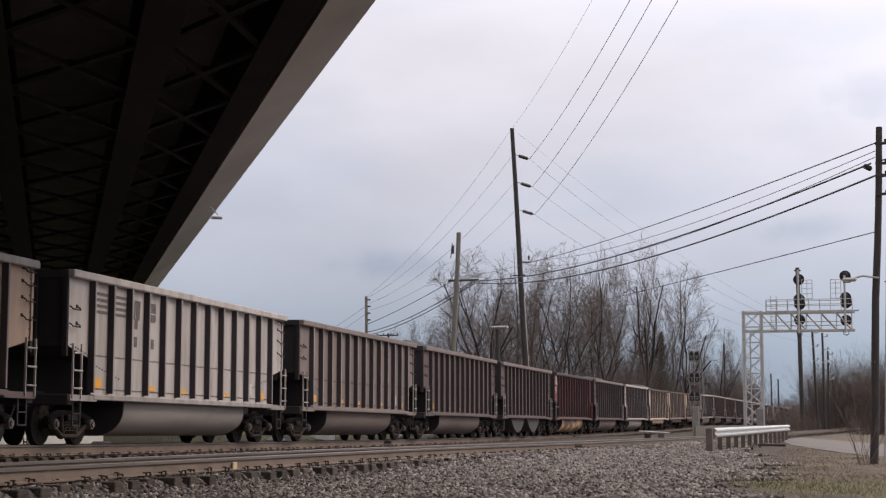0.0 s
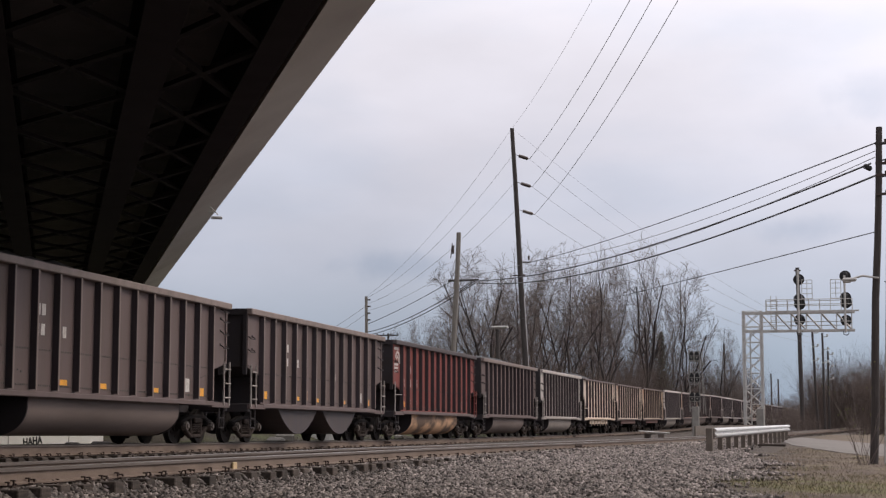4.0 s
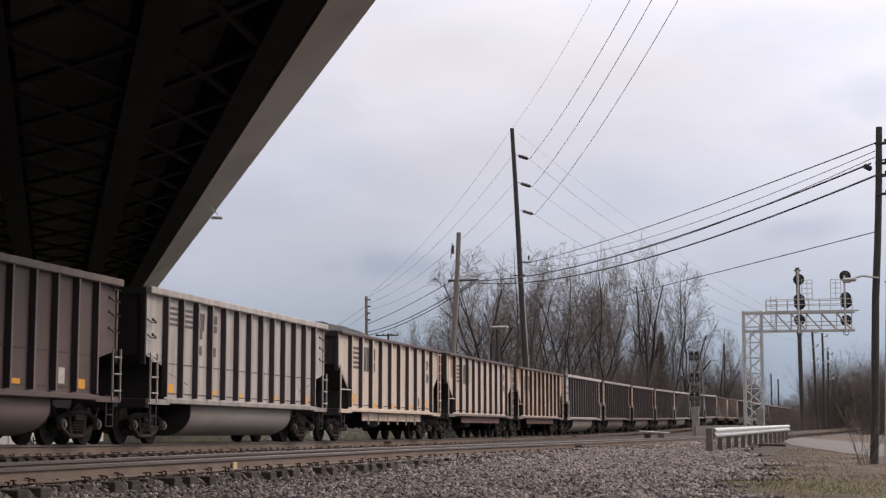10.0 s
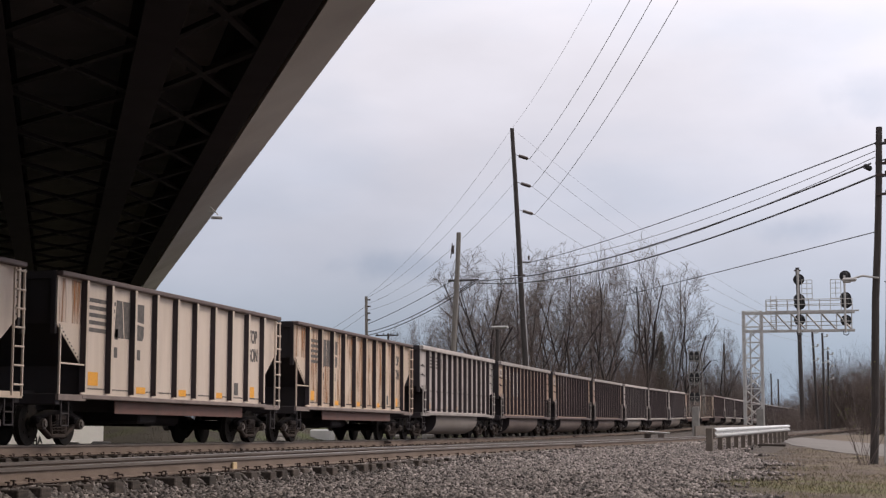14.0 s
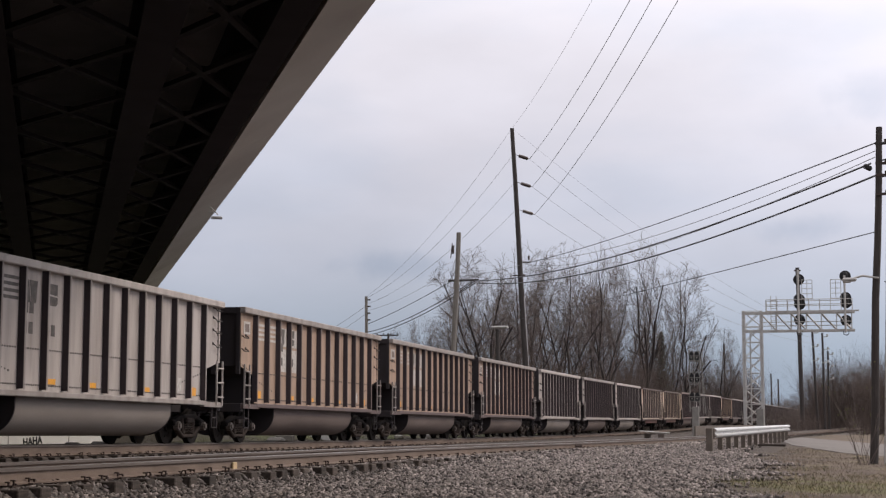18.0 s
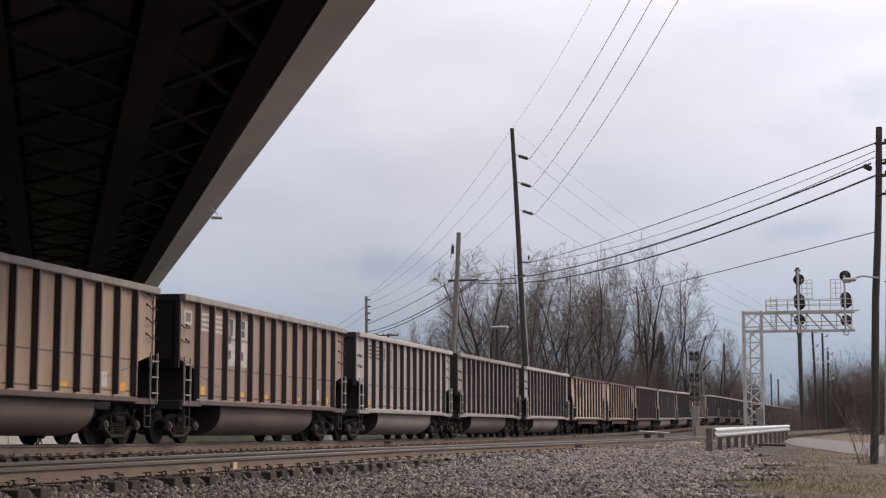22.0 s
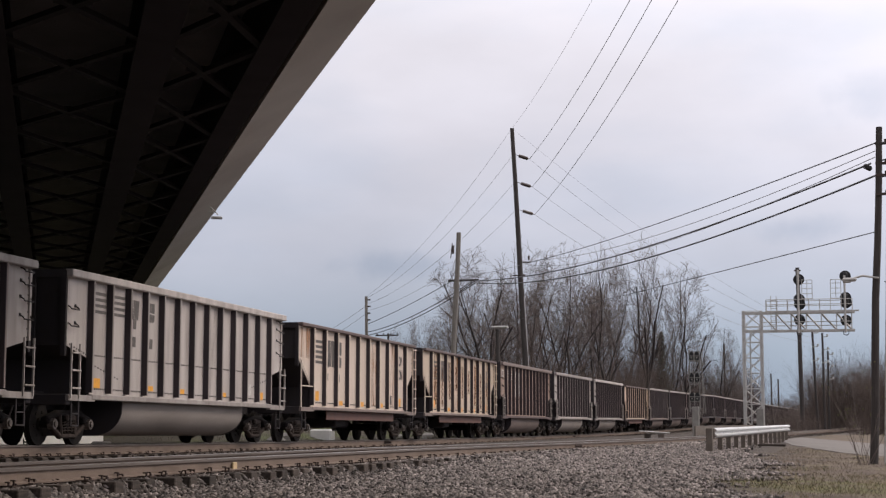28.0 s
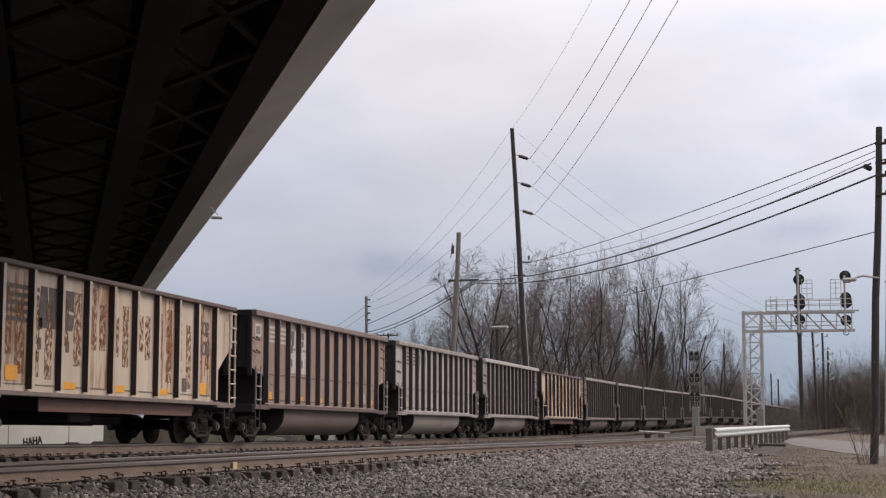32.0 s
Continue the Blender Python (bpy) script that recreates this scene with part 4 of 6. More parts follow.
def build_mast_signal():
    g = thing("mast_signal", Matrix.Translation((-8.14, 96.3, 0)), "grey ground-mounted mast signal with three pairs of heads", "railway signal")
    part("base_case", Shape().box((0.05, 0, 0.72), (0.40, 0.4, 1.95), bevel=0.03), M_DULL, g, "grey base case")
    for x in (-0.26, 0.30):
        part("post", Shape().box((x, 0, 3.15), (0.07, 0.07, 3.5)), M_DULL, g)
    brace = Shape()
    for z in (1.6, 2.3, 3.0, 3.7, 4.3, 4.85):
        brace.box((0.02, 0, z), (0.6, 0.06, 0.06))
    part("crosspiece", brace, M_DULL, g)
    for z in (4.45, 3.2, 2.1):
        for x in (-0.13, 0.17):
            sh = Shape().prism([(x + 0.145 * math.cos(6.2832 * k / 12), z + 0.1 + (0.33 if k in (1, 2, 3, 4, 5) else 0.26) * math.sin(6.2832 * k / 12)) for k in range(12)], "y", -0.12, 0.10)
            head = part("signal_head", sh, M_SIGNAL, g, "black signal head")
            part("back_plate", Shape().box((x, -0.16, z + 0.05), (0.10, 0.06, 0.08), bevel=0.02), M_DULL, head, "dull grey rear housing")
        part("head_bracket", Shape().box((0.02, -0.18, z + 0.16), (0.62, 0.04, 0.04)).box((0.02, -0.18, z - 0.10), (0.62, 0.04, 0.04)).tube((0.02, -0.18, z - 0.35), (0.02, -0.18, z + 0.4), 0.03, n=6), M_DULL, g)
    part("side_ladder", Shape().tube((0.5, 0.1, 1.3), (0.42, 0.1, 4.8), 0.025, n=5).tube((0.62, 0.1, 1.3), (0.5, 0.1, 3.2), 0.025, n=5), M_DULL, g)


build_mast_signal()


# ---------------------------------------------------------------- guardrail
def build_guardrail():
    a, b = Vector((-3.84, 51.0, 0)), Vector((-2.70, 87.0, 0))
    d = (b - a).normalized()
    side = Vector((d.y, -d.x, 0))
    g = thing("guardrail", Matrix.Translation(a), "bright zinc W-beam guardrail on short dark posts", "guardrail")
    prof = [(0.0, 0.155), (0.045, 0.13), (0.085, 0.10), (0.085, 0.055), (0.02, 0.02), (0.02, -0.02), (0.085, -0.055), (0.085, -0.10), (0.045, -0.13), (0.0, -0.155),
            (-0.006, -0.15), (0.036, -0.125), (0.075, -0.095), (0.075, -0.06), (0.01, -0.024), (0.01, 0.024), (0.075, 0.06), (0.075, 0.095), (0.036, 0.125), (-0.006, 0.15)]
    ln = (b - a).length
    seg = 5
    for k in range(seg):
        p0, p1 = d * (ln * k / seg + 0.02), d * (ln * (k + 1) / seg + 0.06)
        z0, z1 = 0.40 + 0.10 * k / seg, 0.40 + 0.10 * (k + 1) / seg
        off = side * (0.10 + 0.006 * (k % 2))
        part("beam", Shape().sweep(prof, [(p0 + off + Vector((0, 0, z0)), side, (0, 0, 1)), (p1 + off + Vector((0, 0, z1)), side, (0, 0, 1))]), M_GUARD, g, "ribbed zinc beam")
    turn = Matrix.Rotation(math.atan2(-d.x, d.y), 4, "Z")
    for k in range(14):
        p = d * (ln * k / 13)
        zt = 0.50 + 0.10 * k / 13
        po = part("post", Shape().box((0, 0, (zt - 0.4) / 2), (0.15, 0.15, zt + 0.4), turn, 0.01), M_GUARDPOST, g, "stubby dark post", at=p)
        part("blockout", Shape().box((side.x * 0.09, side.y * 0.09, zt - 0.12), (0.06, 0.14, 0.3), turn), M_GUARDPOST, po)
    part("end_post", Shape().box((0, -0.5, 0.08), (0.2, 0.22, 0.96), turn, 0.02), M_GUARDPOST, g, "heavy timber end post")
    # a second run along the far side, seen edge on
    part("back_rail", Shape().sweep([(-0.02, -0.15), (0.02, -0.15), (0.02, 0.15), (-0.02, 0.15)], [(d * 0.2 - side * 0.5 + Vector((0, 0, 0.47)), side, (0, 0, 1)), (d * ln * 0.6 - side * 0.5 + Vector((0, 0, 0.50)), side, (0, 0, 1))]), M_GUARDPOST, g, "weathered back rail")
    lg = thing("fallen_timber", Matrix.Translation((-2.75, 68.0, 0)), "dark timber lying in the grass", "timber")
    part("log", Shape().box((0, 0, -0.16), (1.3, 0.14, 0.10), Matrix.Rotation(-0.35, 4, "Z"), 0.03), M_TIE, lg)


build_guardrail()


# ---------------------------------------------------------------- behind the train
def build_wall():
    w = thing("painted_wall", Matrix.Translation((-26.04, 55.8, 0)) @ Matrix.Rotation(radians(78), 4, "Z"), "low white painted wall with dark sprayed letters", "wall")
    part("face", Shape().box((-6.0, 0.15, 0.05), (12.0, 0.3, 1.5), bevel=0.02), M_WALL, w)
    part("coping", Shape().box((-6.0, 0.15, 0.80), (12.06, 0.36, 0.06), bevel=0.01), M_WALL, w)
    me = text_mesh("HAHA", 0.36, M_SIGNAL)
    part("graffiti", me, None, w, "black sprayed letters", at=Matrix.Translation((-3.95, -0.006, -0.02)) @ Matrix.Rotation(radians(90), 4, "X") @ Matrix.Rotation(radians(5), 4, "Z"))
    for k in range(3):
        part("panel_joint", Shape().box((-2.0 - 3.2 * k, -0.003, 0.05), (0.03, 0.01, 1.4)), M_CONCRETE, w)
    b = thing("concrete_block", Matrix.Translation((-22.9, 72.1, 0)), "pale concrete block lying behind the train", "block")
    part("block", Shape().box((0, 0, 0.0), (1.0, 0.7, 0.9), bevel=0.06), M_WALL, b)
    rng = random.Random(5)
    for k, (x, y) in enumerate(((-21.5, 44), (-22.0, 47), (-21.6, 62), (-22.5, 84), (-21.9, 88), (-22.6, 66))):
        s = rng.uniform(0.35, 0.6)
        r = thing("rubble_stone", Matrix.Translation((x, y, ground_z(x, y))), "pale broken stone on the ballast edge", "stone", "rubble behind the train")
        pts = Shape().box((0, 0, s * 0.3), (s * 1.4, s, s * 0.8), Matrix.Rotation(rng.uniform(0, 3), 4, "Z"), s * 0.22)
        part("stone", pts, M_CONCRETE, r)


build_wall()


def build_debris():
    d = thing("pale_board", Matrix.Translation((-11.1, 102.0, 0.0)), "pale broken boards lying on timbers between the tracks", "debris")
    for x, y, z, w, r in ((0.3, 0, 0.20, 1.3, 0.10), (-0.45, -0.2, 0.25, 0.9, -0.2), (0.1, 0.2, 0.13, 1.2, 0.2)):
        part("board", Shape().box((x, y, z), (w, 0.34, 0.045), Matrix.Rotation(r, 4, "Z") @ Matrix.Rotation(0.06, 4, "Y"), 0.01), M_WALL, d)
    for x in (-0.42, 0.42):
        part("timber", Shape().box((x, 0, -0.05), (0.34, 0.5, 0.30), bevel=0.02), M_TIE, d, "dark timber under the boards")
    m = thing("rail_marker", Matrix.Translation((-8.56, 22.88, 0.115)), "small pale yellow marker clipped to the rail", "marker")
    part("plate", Shape().box((-0.045, 0, -0.06), (0.03, 0.16, 0.11), bevel=0.01), material("marker_yellow", (0.62, 0.46, 0.26), 0.7), m)


build_debris()


# ---------------------------------------------------------------- trees
def grow(seed, height, stems, girth, lean=0.0, twig_r=0.0115):
    """Bare tree: one or more short trunks, wavy limbs that fan out and up, and three orders of finer branches, all kept
    within a ragged egg-shaped crown (girth: its breadth over the height)."""
    rng = random.Random(seed)
    thick, thin = [], []
    mid, up, down, wide = 0.60 * height, 0.40 * height, 0.52 * height, 0.5 * girth * height

    def outside(p):
        c = lean * max(0.0, p.z - 0.2 * height)
        rag = 1.0 + 0.30 * noise.noise(p * 0.42 + Vector((seed, 0, 0))) + 0.14 * noise.noise(p * 1.3 + Vector((0, seed, 0)))
        return ((p.x - c) ** 2 + p.y ** 2) / wide ** 2 + ((p.z - mid) / (up if p.z > mid else down)) ** 2 > rag

    def side_of(d, a):
        u = d.cross(Vector((0.3, 1, 0.1))).normalized()
        return u * math.cos(a) + d.cross(u) * math.sin(a)

    def branch(p, d, length, r, level):
        n = (4, 9, 6, 4, 3)[level]
        bend = (0.05, 0.085, 0.14, 0.18, 0.2)[level]
        lift = (0.0, 0.02, 0.02, 0.02, 0.02)[level]
        tip = max(twig_r * 0.6, r * (0.8, 0.25, 0.3, 0.45, 0.55)[level])
        q, a = p, rng.uniform(0, 6.283)
        for k in range(n):
            d = (d + Vector((rng.gauss(0, bend), rng.gauss(0, bend), rng.gauss(lift, bend * 0.5)))).normalized()
            e = q + d * (length / n)
            if level and outside(e):
                return
            r1, r2 = r + (tip - r) * k / n, r + (tip - r) * (k + 1) / n
            (thick if r1 > twig_r * 1.9 else thin).append((q, e, r1, r2))
            if 0 < level < 4 and k >= (0, 1, 1, 0)[level]:
                for _ in range(2 if rng.random() < (0, 0.6, 0.75, 0.8)[level] else 1):
                    a += 2.4 + rng.uniform(-0.6, 0.6)
                    ang = rng.uniform(0.40, 0.92)
                    nd = d * math.cos(ang) + side_of(d, a) * math.sin(ang)
                    ln = length * (0, 0.40, 0.48, 0.55)[level] * (1.05 - 0.28 * k / n) * rng.uniform(0.7, 1.2)
                    branch(q.lerp(e, rng.uniform(0.3, 1.0)), nd, ln, max(twig_r, r2 * rng.uniform(0.42, 0.62)), level + 1)
            q = e
        if level == 0:
            fork = rng.choice((3, 4, 4)) if stems > 1 else 6
            for f in range(fork):
                a += 6.283 / fork + rng.uniform(-0.3, 0.3)
                ang = (0.10 + 0.95 * girth * rng.uniform(0.25, 1.0))
                nd = d * math.cos(ang) + side_of(d, a) * math.sin(ang)
                branch(q - d * rng.uniform(0, 0.3) * length, nd, height * rng.uniform(0.72, 0.9), tip * rng.uniform(0.45, 0.72), 1)

    for k in range(stems):
        a = 6.283 * k / stems + rng.uniform(-0.5, 0.5)
        tilt = rng.uniform(0.02, 0.06) if stems == 1 else rng.uniform(0.10, 0.22)
        d = Vector((math.cos(a) * tilt + lean, math.sin(a) * tilt, 1)).normalized()
        branch(Vector((math.cos(a) * 0.2, math.sin(a) * 0.2, -0.2)), d, height * rng.uniform(0.13, 0.24), height * (0.0145 if stems == 1 else 0.011), 0)
    return thick, thin


def pieces(segs, sides, name, mat):
    p = np.array([s[0] for s in segs], float)
    q = np.array([s[1] for s in segs], float)
    r0, r1 = np.array([s[2] for s in segs]), np.array([s[3] for s in segs])
    d = q - p
    d /= np.linalg.norm(d, axis=1)[:, None] + 1e-9
    up = np.where(np.abs(d[:, 2:3]) < 0.9, np.array([[0, 0, 1.0]]), np.array([[1.0, 0, 0]]))
    a = np.cross(d, up)
    a /= np.linalg.norm(a, axis=1)[:, None] + 1e-9
    b = np.cross(d, a)
    k = len(segs)
    V = np.zeros((k, 2 * sides, 3))
    for i in range(sides):
        t = 2 * math.pi * i / sides
        w = a * math.cos(t) + b * math.sin(t)
        V[:, i], V[:, sides + i] = p + w * r0[:, None], q + w * r1[:, None]
    F = np.array([(i, (i + 1) % sides, sides + (i + 1) % sides, sides + i) for i in range(sides)])
    F = F[None] + (np.arange(k) * 2 * sides)[:, None, None]
    return bulk(name, V.reshape(-1, 3), F.reshape(-1, 4), mat)


def build_trees():
    """Seven grown forms; each tree in the list takes one, at its own height, breadth and turn."""
    kinds = []
    for seed, stems, girth, lean in ((11, 1, 0.50, -0.16), (23, 2, 0.40, 0.0), (37, 2, 0.44, 0.04), (41, 1, 0.40, 0.0), (59, 1, 0.28, 0.0), (67, 2, 0.50, 0.05), (83, 1, 0.55, 0.1)):
        th, tn = grow(seed, 16.0, stems, girth, lean)
        top = sorted(p[1].z for p in th + tn)[-12]
        kinds.append((pieces(th, 6, "trunk", M_BARK), pieces(tn, 3, "crown", M_TWIG), top, girth * 16.0))
    rng = random.Random(2)
    for group, label in ((TREES, "leafless tree with upright limbs and fine twigs"), (FAR_TREES, "distant pale leafless tree"), (RIGHT_TREES, "bushy leafless tree beside the line")):
        for x, y, h, w, k in group:
            tr, cr, top, wide = kinds[k]
            s, f = (h + 0.2) / top, max(0.75, min(1.35, w / wide * 1.1))
            lean = group is TREES and k in (0, 5)
            t = thing("bare_tree", Matrix.Translation((x, y, ground_z(x, y))) @ Matrix.Rotation(0.2 if lean else rng.uniform(0, 6.28), 4, "Z"), label, "tree", "bare trees by the line")
            for name, me in (("trunk", tr), ("crown", cr)):
                o = part(name, me, None, t)
                o.scale = (f, f, s)


# x, y, height, breadth, form
TREES = [(-26.9, 128, 13.5, 7.0, 0), (-26.4, 140, 15.3, 5.6, 1), (-25.1, 152, 16.6, 6.6, 2), (-24.9, 176, 19.3, 6.6, 1), (-25.1, 216, 24.5, 6.2, 4), (-21.9, 228, 22.8, 10.6, 5), (-21.2, 300, 18.1, 8.4, 6),
         (-30.6, 134, 11.0, 4.2, 3), (-34.0, 166, 15.2, 6.6, 2), (-32.1, 182, 17.4, 7.2, 3), (-31.3, 206, 20.2, 8.2, 1), (-31.0, 240, 24.5, 9.2, 2), (-30.0, 272, 22.4, 8.4, 4), (-25.9, 300, 16.3, 6.2, 3),
         (-28.6, 146, 13.2, 5.5, 3), (-27.5, 190, 18.4, 6.8, 5), (-26.8, 250, 20.0, 7.0, 2)]
FAR_TREES = [(-70.8, 262, 16.0, 2.6, 4), (-68.5, 262, 17.3, 2.8, 4), (-63.1, 250, 16.9, 3.0, 1), (-60.6, 250, 16.3, 3.4, 3), (-25.4, 420, 18.4, 8.0, 6), (-22.9, 407, 14.7, 8.0, 3), (-17.8, 490, 9.6, 8.0, 6),
             (-14.9, 532, 10.4, 9.0, 3)]
RIGHT_TREES = [(-2.4, 225.8, 8.3, 6.0, 3), (0.6, 215.9, 8.9, 6.5, 6), (3.9, 206.3, 8.4, 6.0, 2), (6.9, 196.3, 8.8, 6.0, 5), (-3.2, 246.2, 8.4, 6.0, 1), (3.6, 232, 9, 7.0, 3), (9, 220, 10, 7.0, 6), (9.2, 176, 9.4, 6.0, 2)]


def scrub(name, label, seed, spots, hmin, hmax, count, mat, rr=0.008):
    """Thickets: each spot a spray of thin upright stems that fork."""
    rng = random.Random(seed)
    segs = []
    for x, y, w, dpt in spots:
        for _ in range(count):
            px, py = x + rng.uniform(-w, w), y + rng.uniform(-dpt, dpt)
            h = rng.uniform(hmin, hmax) * (1 - 0.45 * abs(px - x) / w)
            p = Vector((px, py, ground_z(px, py)))
            d = Vector((rng.gauss(0, 0.22), rng.gauss(0, 0.22), 1)).normalized()
            r = rr * rng.uniform(0.8, 1.8)
            q = p
            for k in range(4):
                d = (d + Vector((rng.gauss(0, 0.16), rng.gauss(0, 0.16), 0))).normalized()
                e = q + d * h / 4
                segs.append((q, e, r, r * 0.75))
                for _ in range(2 if k else 0):
                    a = rng.uniform(0, 6.28)
                    f = (d + Vector((math.cos(a), math.sin(a), 0.2)) * 0.7).normalized()
                    e2 = e + f * h * rng.uniform(0.12, 0.26)
                    segs.append((e, e2, r * 0.6, r * 0.35))
                q, r = e, r * 0.75
    me = pieces(segs, 3, name, mat)
    return tagged(new(name, me), label, "brush", kind="stuff")


def build_woods():
    build_trees()
    scrub("brushwood", "tangled brown brushwood at the foot of the trees", 3,
          [(-25, 126 + 9 * k, 3.0, 5.0) for k in range(20)] + [(-29, 130 + 10 * k, 3.0, 6.0) for k in range(15)], 3.0, 9.0, 190, M_BRUSH, 0.013)
    scrub("trackside_brush", "brown leafless brush along the right of the tracks", 4,
          [(1.0 + 0.5 * k, 165 + 5 * k, 2.0, 4.0) for k in range(6)] + [(9 + 2 * k, 140 + 8 * k, 3, 5) for k in range(8)], 1.2, 3.0, 30, M_BRUSH, 0.014)
    # added dark stems at the bank's foot, to darken the gaps below the cars
    scrub("undergrowth", "low dark tangle added to darken gaps under the train", 31,
          [(-23.4, 92 + 6 * k, 1.6, 3.5) for k in range(19)], 0.5, 1.5, 150, M_BARK, 0.010)
    scrub("verge_brush", "low brown brush between the two lines", 33,
          [(-6.2 + 0.9 * k, 172 + 2 * (k % 2), 0.9, 3.0) for k in range(5)], 1.6, 2.8, 60, M_BRUSH, 0.012)
    scrub("far_woods", "far brown woods closing the horizon", 16,
          [(-48 - 4.5 * k, 250 + 7 * (k % 5), 5, 14) for k in range(16)] + [(-36 - 3 * k, 330 + 9 * (k % 4), 4, 12) for k in range(14)], 5.0, 11.0, 110, M_BRUSH, 0.03)
    scrub("far_brush", "hazy brown brush beyond the end of the train", 6,
          [(-20 + 2.4 * k, 440 + 4 * k, 4, 8) for k in range(10)] + [(-8 + 2.0 * k, 330 + 4 * k, 3, 6) for k in range(8)], 3.0, 7.0, 130, M_BRUSH, 0.03)
    scrub("thicket", "dense grey-brown thicket beside the far track", 26,
          [(-2.2 + 1.5 * k, 208 + 5 * (k % 3), 1.5, 4) for k in range(9)] + [(4.5 + 2.2 * k, 190 - 5 * k, 2.0, 4) for k in range(5)], 6.0, 10.5, 230, M_BRUSH, 0.016)
    scrub("far_thicket", "soft brown mass of tall brush beyond the mast signal", 28,
          [(-33.5 + 1.6 * k, 335 + 9 * (k % 3), 1.6, 9) for k in range(11)], 8.0, 14.0, 150, M_BRUSH, 0.026)
    scrub("tall_brush", "brown brush standing among the tall trees", 29,
          [(-30.0 + 1.1 * k, 205 + 11 * (k % 4), 1.6, 8) for k in range(7)], 7.0, 13.0, 170, M_BRUSH, 0.016)
    scrub("sapling_row", "thin bare saplings beyond the signal bridge", 27,
          [(-12.5 + 1.4 * k, 300 + 12 * (k % 4), 1.2, 6) for k in range(9)], 3.0, 6.5, 70, M_TWIG, 0.02)
    # the budding shrub at the foot of the roadside pole
    sh = thing("budding_shrub", Matrix.Translation((0.55, 40.2, ground_z(0.5, 40))), "thin shrub with pale buds at the pole's foot", "shrub")
    r2 = random.Random(12)
    segs, buds = [], Shape()
    for k in range(15):
        a = r2.uniform(1.2, 6.28)
        d = Vector((math.cos(a) * r2.uniform(0.1, 0.75), math.sin(a) * r2.uniform(0.1, 0.75), 1)).normalized()
        q, h, r = Vector((r2.uniform(-0.15, 0.15), r2.uniform(-0.15, 0.15), 0)), r2.uniform(1.1, 2.5), r2.uniform(0.004, 0.009)
        for j in range(4):
            d = (d + Vector((r2.gauss(0, 0.12), r2.gauss(0, 0.12), 0.03))).normalized()
            e = q + d * h / 4
            segs.append((q, e, r, r * 0.8))
            if j:
                for _ in range(2):
                    f = (d + Vector((r2.gauss(0, 0.5), r2.gauss(0, 0.5), 0.1))).normalized()
                    e2 = e + f * r2.uniform(0.1, 0.35)
                    segs.append((e, e2, r * 0.5, r * 0.3))
                    if r2.random() < 0.55:
                        buds.box(e2, (0.02, 0.02, 0.03), Matrix.Rotation(r2.uniform(0, 3), 4, "X"))
            q, r = e, r * 0.8
    part("stems", pieces(segs, 3, "stems", M_TWIG), None, sh)
    part("buds", buds, M_BUD, sh, "small pale green buds")
    # one dark conifer under the tall trees
    cn = thing("conifer", Matrix.Translation((-23.7, 228, ground_z(-23.7, 228))), "dark green conifer under the bare trees", "tree")
    part("trunk", Shape().tube((0, 0, -0.2), (0, 0, 13.2), 0.25, 0.03, 8), M_BARK, cn)
    r3 = np.random.default_rng(4)
    n = 2200
    z = 1.2 + 12.0 * r3.random(n) ** 1.25
    a = r3.random(n) * 6.283
    rad = (13.5 - z) * 0.27 * r3.random(n) ** 0.5 * (0.62 + 0.38 * np.sin(z * 3.1 + 2 * np.sin(a * 2)))
    c = np.stack([np.cos(a) * rad, np.sin(a) * rad, z - rad * 0.25], -1)
    u = np.stack([np.cos(a), np.sin(a), -0.35 + 0 * a], -1) * 0.42
    v = np.stack([-np.sin(a), np.cos(a), 0 * a], -1) * 0.10
    w = np.array([[0, 0, 0.06]])
    V = np.stack([c - u * 0.3 - v, c - u * 0.3 + v, c + u, c + w], 1)
    F = np.array([(0, 1, 3), (1, 2, 3), (2, 0, 3), (0, 2, 1)])[None] + (np.arange(n) * 4)[:, None, None]
    part("crown", bulk("crown", V.reshape(-1, 3), F.reshape(-1, 3), M_NEEDLE), None, cn, "needle sprays")


build_woods()


